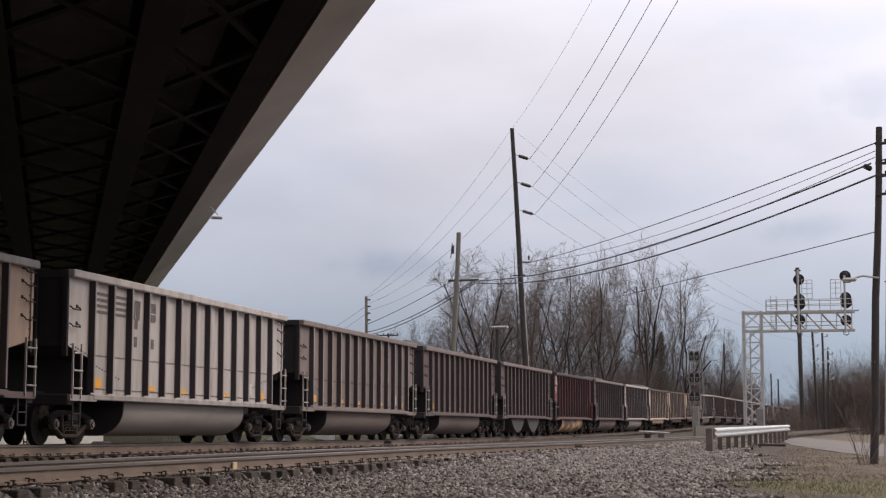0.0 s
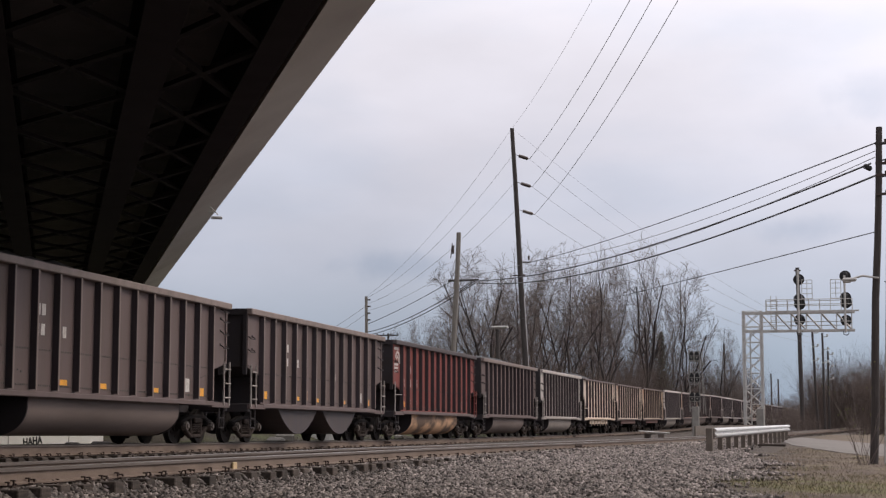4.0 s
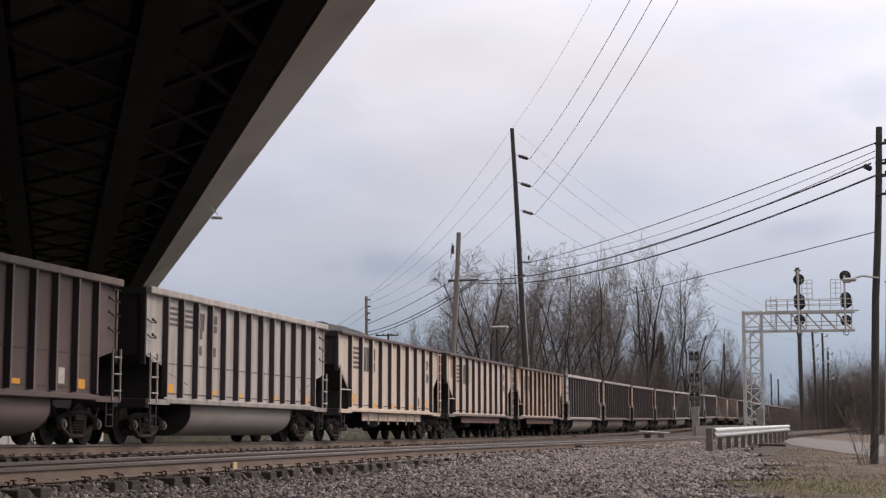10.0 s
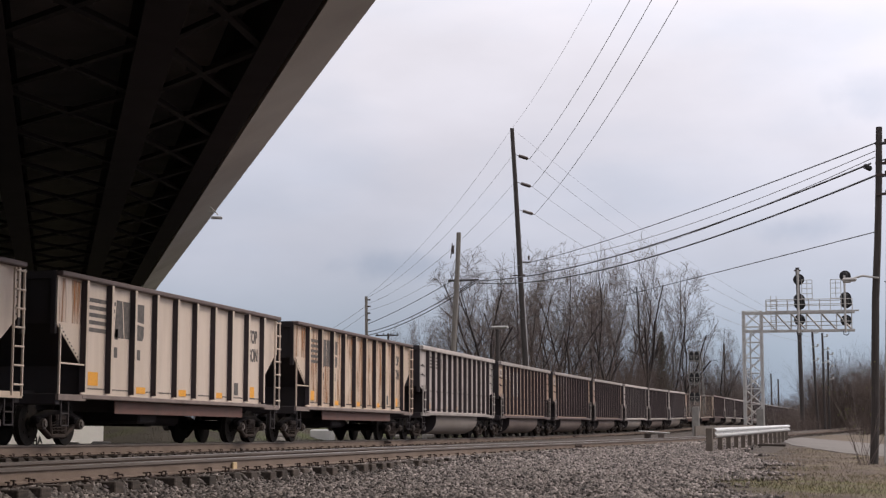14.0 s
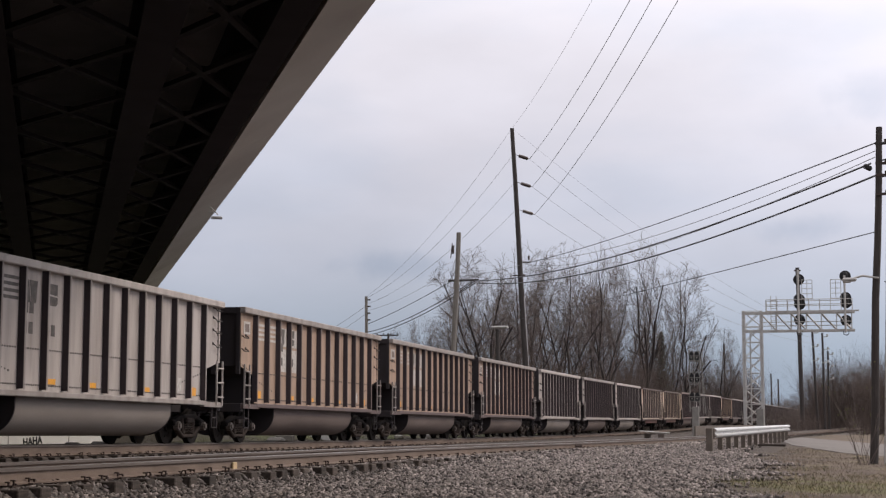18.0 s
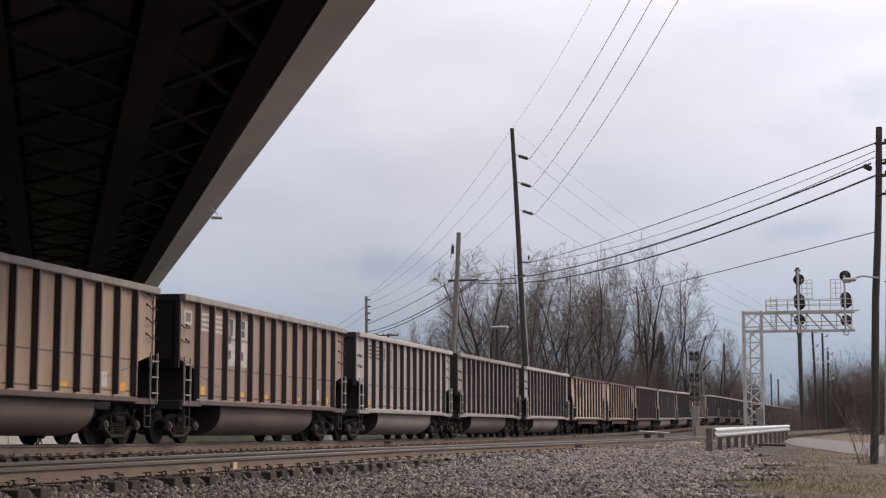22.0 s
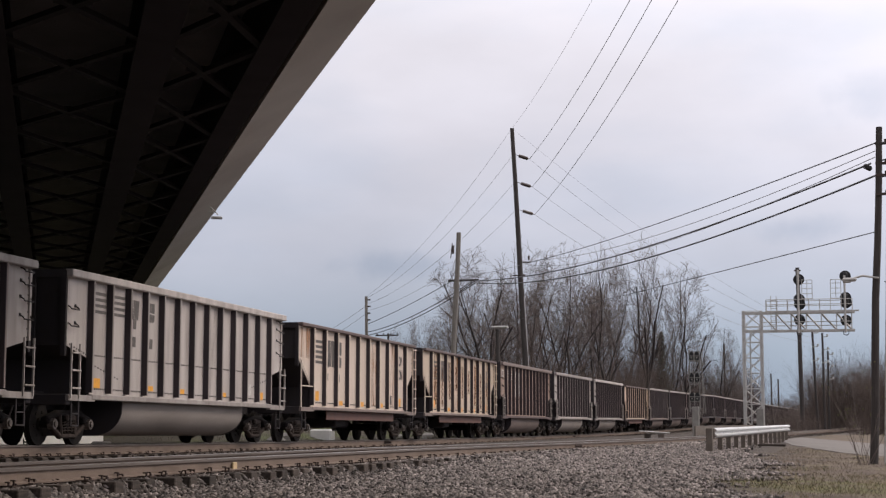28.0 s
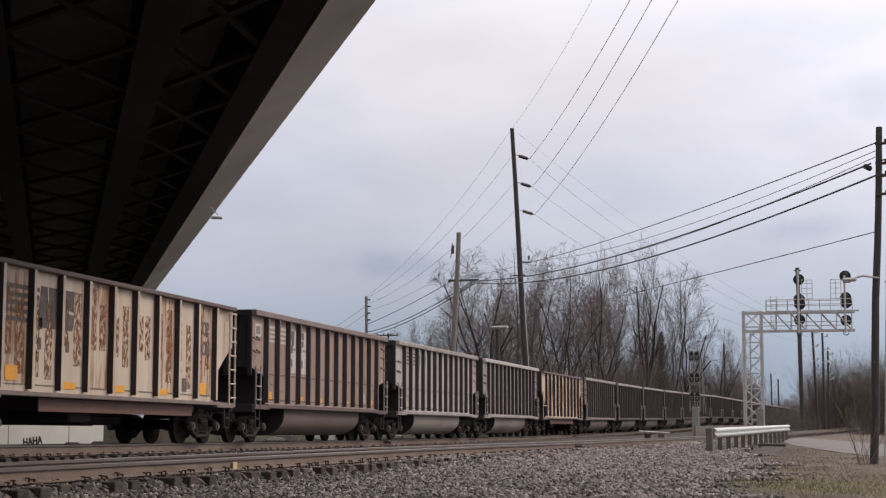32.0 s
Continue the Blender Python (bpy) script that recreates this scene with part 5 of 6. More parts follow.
def build_grass():
    """Thin grass and straw on the soil, blade by blade."""
    rng = np.random.default_rng(21)
    for name, mat, n, label in (("spring_grass", M_GRASS, 22000, "short patchy spring grass"), ("straw_litter", M_STRAW, 14000, "dead straw lying on the soil"),
                              ("stubble", M_STUBBLE, 42000, "short dry stubble all over the soil"), ("bank_weeds", M_WEED, 26000, "dull weeds on the bank behind the train")):
        y = 17 + rng.random(n) ** 1.5 * 50
        x = -2.0 + rng.random(n) * 12
        if name == "bank_weeds":
            x, y = -20.6 - rng.random(n) * 9, 38 + rng.random(n) * 62
        cx, cy, rad = (-0.8, 26.0, 4.2) if name == "spring_grass" else (2.2, 26.5, 4.2)
        k = np.array([noise.noise(Vector((a * 0.8, b * 0.6, 5.0))) for a, b in zip(x, y)]) + 0.9 * np.exp(-((x - cx) ** 2 + (y - cy) ** 2) / rad ** 2)
        keep = k > {"stubble": -0.35, "bank_weeds": -0.45}.get(name, 0.42)
        x, y = x[keep], y[keep]
        m = len(x)
        z = np.array([ground_z(float(a), float(b)) for a, b in zip(x, y)])
        a = rng.random(m) * 6.283
        h = (0.03 + 0.07 * rng.random(m)) * {"spring_grass": 1, "straw_litter": 0.5, "stubble": 0.55, "bank_weeds": 1.5}[name]
        lean = rng.normal(0, 0.05, (m, 2)) * (3 if name == "straw_litter" else 1)
        wv = np.stack([np.cos(a), np.sin(a), 0 * a], -1) * 0.006
        p = np.stack([x, y, z - 0.01], -1)
        tip = p + np.stack([lean[:, 0], lean[:, 1], h + 0.02], -1)
        V = np.stack([p - wv, p + wv, tip], 1)
        F = np.arange(3 * m).reshape(-1, 3)
        tagged(new(name, bulk(name, V.reshape(-1, 3), F, mat)), label, "grass", kind="stuff")


build_grass()

# ---------------------------------------------------------------- coal cars
SPEED, PITCH, START, HALF = 9.28623, 16.18, 16.3435, 7.275
TRUCK_Y, AXLE_Y, WHEEL_R = 6.17, 0.89, 0.457
TIMES = [2.0 * i for i in range(17)]


def travelled(t):
    """Metres rolled since the start; the train eases off a little in the second half."""
    return SPEED * t - 0.12 * math.log(1 + math.exp(1.2 * (t - 19.2))) / 1.2


def car_pose(n, t):
    s = START + n * PITCH + HALF - travelled(t)
    a, b = train_line(s - TRUCK_Y), train_line(s + TRUCK_Y)
    d = (b - a).normalized()
    return Matrix.Translation((a + b) / 2) @ Matrix.Rotation(math.atan2(-d.x, d.y), 4, "Z") @ Matrix.Rotation(math.asin(d.z), 4, "X")


def truck_parts(car, y):
    tr = part("truck", Shape().box((0, 0, 0.50), (2.16, 0.36, 0.26), bevel=0.04).box((0, 0, 0.72), (0.7, 0.5, 0.14), bevel=0.04), M_TRUCK, car,
              "cast steel truck bolster", at=(0, y, 0))

    def bars(sx, rows, thick, high):
        sh = Shape()
        for (ya, za), (yb, zb) in rows:
            d, ln = math.atan2(zb - za, yb - ya), math.hypot(yb - ya, zb - za)
            sh.box((sx * 1.02, (ya + yb) / 2, (za + zb) / 2), (thick, ln + 0.08, high), Matrix.Rotation(d, 4, "X"), 0.03)
        return sh

    for sx in (-1, 1):
        arch = bars(sx, [((-1.04, 0.56), (-0.46, 0.70)), ((-0.46, 0.70), (0.46, 0.70)), ((0.46, 0.70), (1.04, 0.56))], 0.17, 0.12)
        for ye in (-AXLE_Y, AXLE_Y):
            arch.box((sx * 1.02, ye, 0.53), (0.2, 0.34, 0.14), bevel=0.03)
        fr = part("side_frame", arch, M_TRUCK, tr, "cast steel side frame")
        part("strut", bars(sx, [((-0.36, 0.20), (0.36, 0.20)), ((-0.90, 0.46), (-0.32, 0.18)), ((0.32, 0.18), (0.90, 0.46)), ((-0.32, 0.22), (-0.40, 0.64)), ((0.32, 0.22), (0.40, 0.64))], 0.15, 0.10), M_DUSTY, fr, "dusty slanting struts")
        if sx == 1:
            coil = shared("spring", lambda: Shape().run([(1.05 + 0.062 * math.cos(1.26 * k), 0.062 * math.sin(1.26 * k), 0.26 + 0.012 * k) for k in range(22)], 0.019, 4), M_DUSTY)
            for yy in (-0.19, 0.0, 0.19):
                part("spring", coil, None, tr, at=(0, yy, 0))
            part("bolster_end", shared("bolster_end", lambda: Shape().box((1.10, 0, 0.60), (0.10, 0.46, 0.14), bevel=0.03), M_DUSTY), None, tr, "dusty bolster end")
        for ye in (-AXLE_Y, AXLE_Y):
            part("bearing_cap", Shape().disc((sx * 1.12, ye, WHEEL_R), 0.115, 0.14, "x", 12).disc((sx * 1.20, ye, WHEEL_R), 0.07, 0.05, "x", 8), M_CAP, tr,
                 "greasy roller bearing end cap")
    for ye in (-AXLE_Y, AXLE_Y):
        sh = Shape().disc((0, 0, 0), 0.085, 2.2, "x", 10)
        for sx in (-1, 1):
            sh.disc((sx * 0.765, 0, 0), WHEEL_R, 0.10, "x", 28).disc((sx * 0.70, 0, 0), WHEEL_R + 0.025, 0.03, "x", 28)
            sh.disc((sx * 0.80, 0, 0), 0.15, 0.12, "x", 12)
            for k in range(6):
                c, s_ = math.cos(k * math.pi / 3), math.sin(k * math.pi / 3)
                sh.box((sx * 0.822, 0.27 * c, 0.27 * s_), (0.02, 0.05, 0.05))
        part("wheelset", sh, M_WHEEL, tr, "forged steel wheels on an axle", at=(0, ye, WHEEL_R))
    return tr


def ladder_parts(car, y, top, side, inward, paint, apart):
    """Two stiles on the corner of a side, and their rungs, each a piece of its own where it shows."""
    sh = Shape()
    ys = (y, y + inward * 0.42)
    for q in ys:
        sh.box((side * 1.60, q, (1.0 + top) / 2), (0.04, 0.036, top - 1.0))
    levels, z = [], 1.22
    while z < top:
        levels.append(z)
        z += 0.38
    if not apart:
        for z in levels:
            sh.tube((side * 1.63, ys[0], z), (side * 1.63, ys[1], z), 0.022, n=6)
    ladder = part("ladder", sh, paint, car, "painted steel corner ladder")
    if apart:
        bar = Shape().tube((side * 1.63, ys[0], 0), (side * 1.63, ys[1], 0), 0.022, n=6).mesh("rung", paint)
        for z in levels:
            part("rung", bar, None, ladder, at=(0, 0, z))


def grab_shape(y, z, side, inward):
    a, b = y, y + inward * 0.40
    sh = Shape().run([(side * 1.47, a, z + 0.09), (side * 1.56, a, z + 0.03), (side * 1.57, a, z), (side * 1.57, b, z), (side * 1.56, b, z + 0.03), (side * 1.47, b, z + 0.09)], 0.016, 5)
    for q in (a, b):
        sh.box((side * 1.475, q, z + 0.09), (0.02, 0.07, 0.07))
    return sh


def step_shape(y, side, inward):
    sh = Shape()
    a, b = y, y + inward * 0.36
    for q in (a, b):
        sh.box((side * 1.52, q, 0.70), (0.03, 0.045, 0.58))
    for z in (0.42, 0.68):
        sh.box((side * 1.52, (a + b) / 2, z), (0.05, 0.36, 0.03))
    return sh


def coal_shape(seed, heap):
    rng = random.Random(seed)
    nx, ny = 12, 60
    V, F = [], []
    peaks = [(rng.uniform(-5.5, 5.5), rng.uniform(0.6, 1.0)) for _ in range(4)]
    for j in range(ny + 1):
        y = -6.9 + 13.8 * j / ny
        for i in range(nx + 1):
            x = -1.44 + 2.88 * i / nx
            h = sum(a * math.exp(-((y - c) / 2.3) ** 2) for c, a in peaks)
            z = 3.42 + heap * min(h, 1.25) * (1 - (x / 1.6) ** 2) + 0.11 * noise.noise(Vector((x * 2, y * 2, seed))) + 0.08 * noise.noise(Vector((x * 5, y * 5, seed)))
            V.append((x, y, z))
    for j in range(ny):
        for i in range(nx):
            k = j * (nx + 1) + i
            F.append((k, k + 1, k + nx + 2, k + nx + 1))
    sh = Shape()
    sh.v, sh.f = V, F
    return sh


def rivets(rows):
    sh = Shape()
    for (y0, z0), (y1, z1), step in rows:
        n = max(1, int(math.hypot(y1 - y0, z1 - z0) / step))
        for i in range(n + 1):
            k = i / n
            sh.box((1.4685, y0 + (y1 - y0) * k, z0 + (z1 - z0) * k), (0.02, 0.045, 0.035))
    return sh


FACE_SIDE = Matrix(((0, 0, 1, 0), (1, 0, 0, 0), (0, 1, 0, 0), (0, 0, 0, 1)))      # letters onto the side towards +x


def slanted(sh, y0, y1, z0, z1, lean=0.0, x=1.474):
    sh.add([(x, y0, z0), (x, y1, z0), (x, y1 + lean, z1), (x, y0 + lean, z1), (x - 0.008, y0, z0), (x - 0.008, y1, z0), (x - 0.008, y1 + lean, z1), (x - 0.008, y0 + lean, z1)],
           [(0, 1, 2, 3), (7, 6, 5, 4), (0, 4, 5, 1), (1, 5, 6, 2), (2, 6, 7, 3), (3, 7, 4, 0)])


def stripe_shapes(ribs, big):
    """Painted speed stripes, kept between the ribs."""
    sh = Shape()
    if big:
        for k in range(5):
            slanted(sh, ribs[0] + 0.12, ribs[1] - 0.07, 2.50 + 0.165 * k, 2.59 + 0.165 * k)
            slanted(sh, ribs[1] + 0.07, ribs[1] + 0.30 + 0.035 * k, 2.50 + 0.165 * k, 2.59 + 0.165 * k)
    else:
        for g in (0, 1):
            for k in range(4):
                slanted(sh, ribs[g] + 0.10, ribs[g + 1] - 0.09, 2.93 + 0.135 * k, 3.0 + 0.135 * k)
    return sh


def wedge(sh, pts, x=1.474):
    """A flat painted patch with the outline given as (y, z) pairs."""
    n = len(pts)
    sh.add([(x, y, z) for y, z in pts] + [(x - 0.008, y, z) for y, z in pts], [tuple(range(n)), tuple(range(2 * n - 1, n - 1, -1))] + [(i, n + i, n + (i + 1) % n, (i + 1) % n) for i in range(n)])


def emblem_shapes(ribs, big):
    """The maker's mark as plain patches beside the stripes: two blocks, each cut by a slit."""
    sh = Shape()
    z0, h = (2.44, 0.86) if big else (2.92, 0.46)
    a, w = (ribs[1] + 0.40, 0.86) if big else (ribs[2] + 0.11, 0.58)
    lean = 0.12 * h
    wedge(sh, [(a, z0), (a + 0.60 * w, z0), (a + 0.34 * w + lean, z0 + h), (a + lean, z0 + h)])
    wedge(sh, [(a + 0.68 * w, z0), (a + w, z0), (a + w + lean, z0 + h), (a + 0.42 * w + lean, z0 + h)])
    b, v = (ribs[2] + 0.10, 0.66) if big else (ribs[3] + 0.12, 0.54)
    wedge(sh, [(b, z0), (b + 0.88 * v, z0), (b + v, z0 + 0.12 * h), (b + v, z0 + 0.40 * h), (b, z0 + 0.46 * h)])
    wedge(sh, [(b, z0 + 0.54 * h), (b + v, z0 + 0.48 * h), (b + v, z0 + h), (b + 0.12 * v, z0 + h), (b, z0 + 0.88 * h)])
    return sh


def patch_shapes(ribs):
    sh = Shape()
    for g in (2, 3):
        slanted(sh, ribs[g] + 0.09, ribs[g + 1] - 0.09, 2.86, 3.40, 0, 1.4705)
        slanted(sh, ribs[g] + 0.09, ribs[g + 1] - 0.09, 2.10, 2.78, 0, 1.4705)
    return sh


def film(ribs, panels):
    """A thin film of stain over the panels named."""
    sh = Shape()
    for g in panels:
        a = ribs[g] + 0.08 if g >= 0 else -HALF + 0.13
        b = ribs[g + 1] - 0.07
        slanted(sh, a, b, 1.25 if g >= 0 else 2.62, 3.56, 0, 1.4712)
    return sh


def rust_columns(ribs, seed):
    """Rust breaking out in upright columns over the panels, two to a panel."""
    rng = random.Random(seed)
    sh = Shape()
    for g in range(0, len(ribs) - 1):
        a, b = ribs[g] + 0.12, ribs[g + 1] - 0.08
        for c in range(2):
            w = (b - a) * rng.uniform(0.22, 0.36)
            y = a + (b - a) * (0.04 + 0.5 * c) + rng.uniform(0, 0.08)
            z0, z1 = rng.uniform(1.3, 2.3), rng.uniform(2.9, 3.5)
            slanted(sh, y, y + w, z0, z1, rng.uniform(-0.02, 0.02), 1.4745 + 0.0004 * c)
    return sh


def red_emblem():
    """The old line's mark as a plain open ring over two leaning bars."""
    sh = Shape()
    y, n = -HALF + 0.72, 10
    for r0, r1 in ((0.27, 0.36), (0.12, 0.20)):
        for k in range(n):
            a0, a1 = math.pi * (0.12 + 0.95 * k / n), math.pi * (0.12 + 0.95 * (k + 1) / n)
            pts = [(1.474, y - r * math.cos(t), 2.98 + 1.15 * r * math.sin(t)) for r, t in ((r0, a0), (r1, a0), (r1, a1), (r0, a1))]
            sh.add(pts + [(p[0] - 0.006, p[1], p[2]) for p in pts], [(0, 1, 2, 3), (7, 6, 5, 4), (0, 4, 5, 1), (2, 6, 7, 3)])
    for k in range(3):
        slanted(sh, -HALF + 0.22, -HALF + 0.78, 2.56 + 0.13 * k, 2.64 + 0.13 * k, 0.05)
    return sh


def red_bars(ribs):
    out = [(-HALF + 0.22 + 0.1 * k, -HALF + 0.30 + 0.1 * k, 3.42, 3.52) for k in range(7)]
    for g, w, z, h in ((0, 0.10, 2.05, 0.30), (0, 0.42, 2.05, 0.30), (1, 0.20, 2.05, 0.30), (1, 0.44, 2.05, 0.30), (2, 0.12, 2.05, 0.30), (2, 0.42, 2.05, 0.30),
                       (1, 0.16, 2.58, 0.30), (1, 0.42, 2.58, 0.30)):
        out.append((ribs[g] + w, ribs[g] + w + 0.19, z, z + h))
    for g, z in ((1, 1.50), (1, 1.38), (2, 1.50), (2, 1.38), (0, 1.68), (9, 1.62), (10, 1.62)):
        out.append((ribs[g] + 0.16, ribs[g] + 0.60, z, z + 0.06))
    return out


def bar_parts(car, name, bars, mat, label):
    """Plain painted bars, each a part of its own: start, end, foot, head."""
    for y0, y1, z0, z1 in bars:
        sh = Shape()
        slanted(sh, y0, y1, z0, z1)
        part(name, sh, mat, car, label)


def number_bars(ribs, g, z, h):
    """The running number, left as plain bars."""
    out, w = [], 0.17
    for k in range(2):
        for y, zz in ((ribs[g] + 0.18 + k * 0.24, z + 0.42), (ribs[g] + 0.14 + k * 0.26, z), (ribs[g + 1] + 0.14 + k * 0.26, z)):
            out.append((y, y + w, zz, zz + h))
    return out


SHARED = {}


def shared(key, make, mat):
    if key not in SHARED:
        SHARED[key] = make().mesh(key.split("/")[0], mat)
    return SHARED[key]


def rib_places(flat):
    """Where the ribs stand along the side; the first is set a little nearer to the car's end than the last."""
    first, last, nr = (1.30, 1.42, 10) if flat else (1.14, 1.28, 13)
    return [-HALF + first + i * (2 * HALF - first - last) / (nr - 1) for i in range(nr)]


def coal_car(kind, far=False):
    """kind: 'tub' a gondola with one long bathtub, 'vee' with two pointed tubs, 'flat' the higher-ended gondola with no tub."""
    car = thing("coal_car", Matrix(), "coal gondola car", "railcar", "coal train")
    flat = kind == "flat"
    top = 3.70 if flat else 3.78
    nr = 10 if flat else 13
    lead = 1.42 if flat else 1.30
    ribs = rib_places(flat)
    cut = ((2.58, 1.72, lead - 0.1) if flat else (2.14, 1.88, lead - 0.02))
    e, c = HALF - 0.05, HALF - cut[2]
    grey = PAINT["grey"]
    low = 1.04
    outline = [(-e, cut[0]), (-c, cut[1]), (-c, low), (c, low), (c, cut[1]), (e, cut[0]), (e, top - 0.1), (-e, top - 0.1)]
    for sx in (1, -1):
        part("side_sheet", Shape().prism([(y, z) for y, z in outline], "x", sx * 1.452, sx * 1.466), grey, car)
        ch = 0.11 if flat else 0.17
        part("top_chord", Shape().box((sx * 1.53, 0, top - ch / 2), (0.20, 2 * HALF, ch), bevel=0.02), grey, car)
        part("side_sill", Shape().box((sx * 1.52, 0, 1.05), (0.16, 2 * HALF - 2.3, 0.10 if flat else 0.12), bevel=0.015)
             .box((sx * 1.53, -HALF + 0.66, 1.02), (0.12, 1.32, 0.13)).box((sx * 1.53, HALF - 0.66, 1.02), (0.12, 1.32, 0.13)), grey, car)
        if sx == 1 or not far:
            rib = shared("rib/%s%d" % (flat, sx), lambda: Shape().prism([(sx * 1.462, -0.060), (sx * 1.602, -0.045), (sx * 1.602, 0.045), (sx * 1.462, 0.075)], "z", 1.15, top - 0.12), M_RIB_DARK)
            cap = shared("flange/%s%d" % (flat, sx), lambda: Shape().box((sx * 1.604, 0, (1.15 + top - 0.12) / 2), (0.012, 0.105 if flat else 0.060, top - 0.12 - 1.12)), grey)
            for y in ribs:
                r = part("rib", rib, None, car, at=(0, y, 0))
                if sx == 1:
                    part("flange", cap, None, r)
    for sy in (-1, 1):
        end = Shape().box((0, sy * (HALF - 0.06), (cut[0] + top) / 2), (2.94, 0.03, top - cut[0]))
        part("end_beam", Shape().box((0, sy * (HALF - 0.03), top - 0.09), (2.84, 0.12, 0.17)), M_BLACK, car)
        part("end_wall", end, M_BLACK, car, "plain black end wall")
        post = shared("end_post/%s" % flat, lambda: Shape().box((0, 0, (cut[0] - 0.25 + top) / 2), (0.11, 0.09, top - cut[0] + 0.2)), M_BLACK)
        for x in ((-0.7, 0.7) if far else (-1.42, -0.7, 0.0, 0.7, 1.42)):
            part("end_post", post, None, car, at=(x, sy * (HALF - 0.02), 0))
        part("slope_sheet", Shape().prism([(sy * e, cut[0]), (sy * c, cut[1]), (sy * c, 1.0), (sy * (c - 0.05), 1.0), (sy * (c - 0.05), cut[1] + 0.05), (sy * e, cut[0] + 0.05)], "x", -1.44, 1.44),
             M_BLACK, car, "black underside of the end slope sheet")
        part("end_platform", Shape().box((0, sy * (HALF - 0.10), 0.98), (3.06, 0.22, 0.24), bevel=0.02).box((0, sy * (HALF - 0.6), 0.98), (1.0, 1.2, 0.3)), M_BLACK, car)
        part("coupler", Shape().box((0, sy * (HALF + 0.30), 0.86), (0.16, 0.75, 0.18), bevel=0.03).box((0.05 * sy, sy * (HALF + 0.72), 0.86), (0.30, 0.34, 0.30), bevel=0.06), M_TRUCK, car, "steel knuckle coupler")
        if not far:
            hose = [(0.35, sy * (HALF + 0.1), 0.85), (0.38, sy * (HALF + 0.35), 0.55), (0.33, sy * (HALF + 0.62), 0.42), (0.28, sy * (HALF + 0.8), 0.45)]
            part("air_hose", Shape().run(hose, 0.025), M_BLACK, car)
        truck_parts(car, sy * TRUCK_Y)
        for sx in ((1,) if far else (1, -1)):
            y, inward = sy * (HALF - 0.06), -sy
            if flat and sy < 0:
                part("handrail", Shape().box((sx * 1.56, y, 1.78), (0.04, 0.045, 1.5)).box((sx * 1.56, y + inward * 0.62, 1.74), (0.03, 1.2, 0.035)), grey, car, "painted corner handrail")
            else:
                ladder_parts(car, y, 2.18 if not flat else 3.55, sx, inward, grey, sx == 1 and not far)
            part("stirrup_step", step_shape(y - sy * 0.2, sx, inward), M_BLACK, car)
            if not far:
                for z in ((2.55, 2.92) if sy < 0 else (2.55, 2.92, 3.25, 3.52)):
                    if not flat:
                        part("grab_iron", grab_shape(y, z, sx, inward), M_BLACK, car)
            part("corner_post", Shape().box((sx * 1.475, sy * (HALF - 0.06), (cut[0] + top) / 2), (0.05, 0.09, top - cut[0])), grey, car)
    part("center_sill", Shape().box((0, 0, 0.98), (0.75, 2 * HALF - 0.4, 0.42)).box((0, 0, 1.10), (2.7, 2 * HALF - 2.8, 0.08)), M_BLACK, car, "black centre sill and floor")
    if kind == "tub":
        wall = [(1.385, 1.06), (1.385, 0.88)] + [(0.66 + 0.725 * math.cos(a), 0.80 - 0.60 * math.sin(a)) for a in (0.0, 0.16, 0.32, 0.48, 0.64, 0.80, 0.96, 1.12, 1.28, 1.44, 1.57)] + [(0.42, 0.20), (0.42, 1.06)]
        ring = wall[:-2] + [(-u, v) for u, v in reversed(wall[:-2])]
        n = len(ring)
        rows = [(-4.02, 0.0), (-3.94, 0.0), (3.90, 0.0), (4.16, 0.05)]
        sh = Shape().add([(u, y, v + k * (1.06 - v)) for y, k in rows for u, v in ring], [(r * n + i, r * n + n + i, r * n + n + i + 1, r * n + i + 1) for r in range(3) for i in range(n - 1)])
        part("bathtub", sh, PAINT["grey"], car, "rounded belly tub between the trucks", smooth=True)
        # end plates black instead of body paint: their shade is put into the colour
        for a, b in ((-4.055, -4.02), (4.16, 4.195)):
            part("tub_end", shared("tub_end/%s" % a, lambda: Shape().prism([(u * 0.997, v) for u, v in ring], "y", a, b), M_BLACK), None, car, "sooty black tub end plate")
    elif kind == "vee":
        for y in (-2.3, 2.2):
            pts = [(y - 1.95 * math.cos(math.pi * k / 14), 1.0 - 0.76 * math.sin(math.pi * k / 14) ** 2.0) for k in range(15)]
            part("pointed_tub", Shape().prism(pts, "x", -1.40, 1.40), PAINT["grey"], car, "rounded pointed belly tub")
    else:
        sk = part("skirt_plate", Shape().box((1.37, 0.35, 0.85), (0.03, 8.6, 0.29), bevel=0.008), PAINT["grey"], car, "flat skirt plate under the side sill")
        for k in range(6):
            part("bracket", Shape().box((1.40, -3.2 + 1.36 * k, 0.80), (0.05, 0.05, 0.44)), PAINT["grey"], sk)
        # far-side skirt made deep and black to darken the gap under the car
        part("far_skirt", Shape().box((-1.34, 0.2, 0.72), (0.03, 8.8, 0.54)), M_BLACK, car)
        part("brake_valve", Shape().box((0.3, -1.2, 0.68), (1.5, 1.1, 0.36), bevel=0.05), M_BLACK, car, "black brake valve box")
        part("brake_reservoir", Shape().tube((-0.2, 1.2, 0.65), (-0.2, 3.4, 0.65), 0.2, n=10), M_BLACK, car, "black brake air reservoir")
    part("coal_load", coal_shape(3, 0.24), M_COAL, car, "heaped black coal", smooth=True)
    # what is painted on and fixed to the side
    mids = [(a + b) / 2 for a, b in zip(ribs, ribs[1:])]
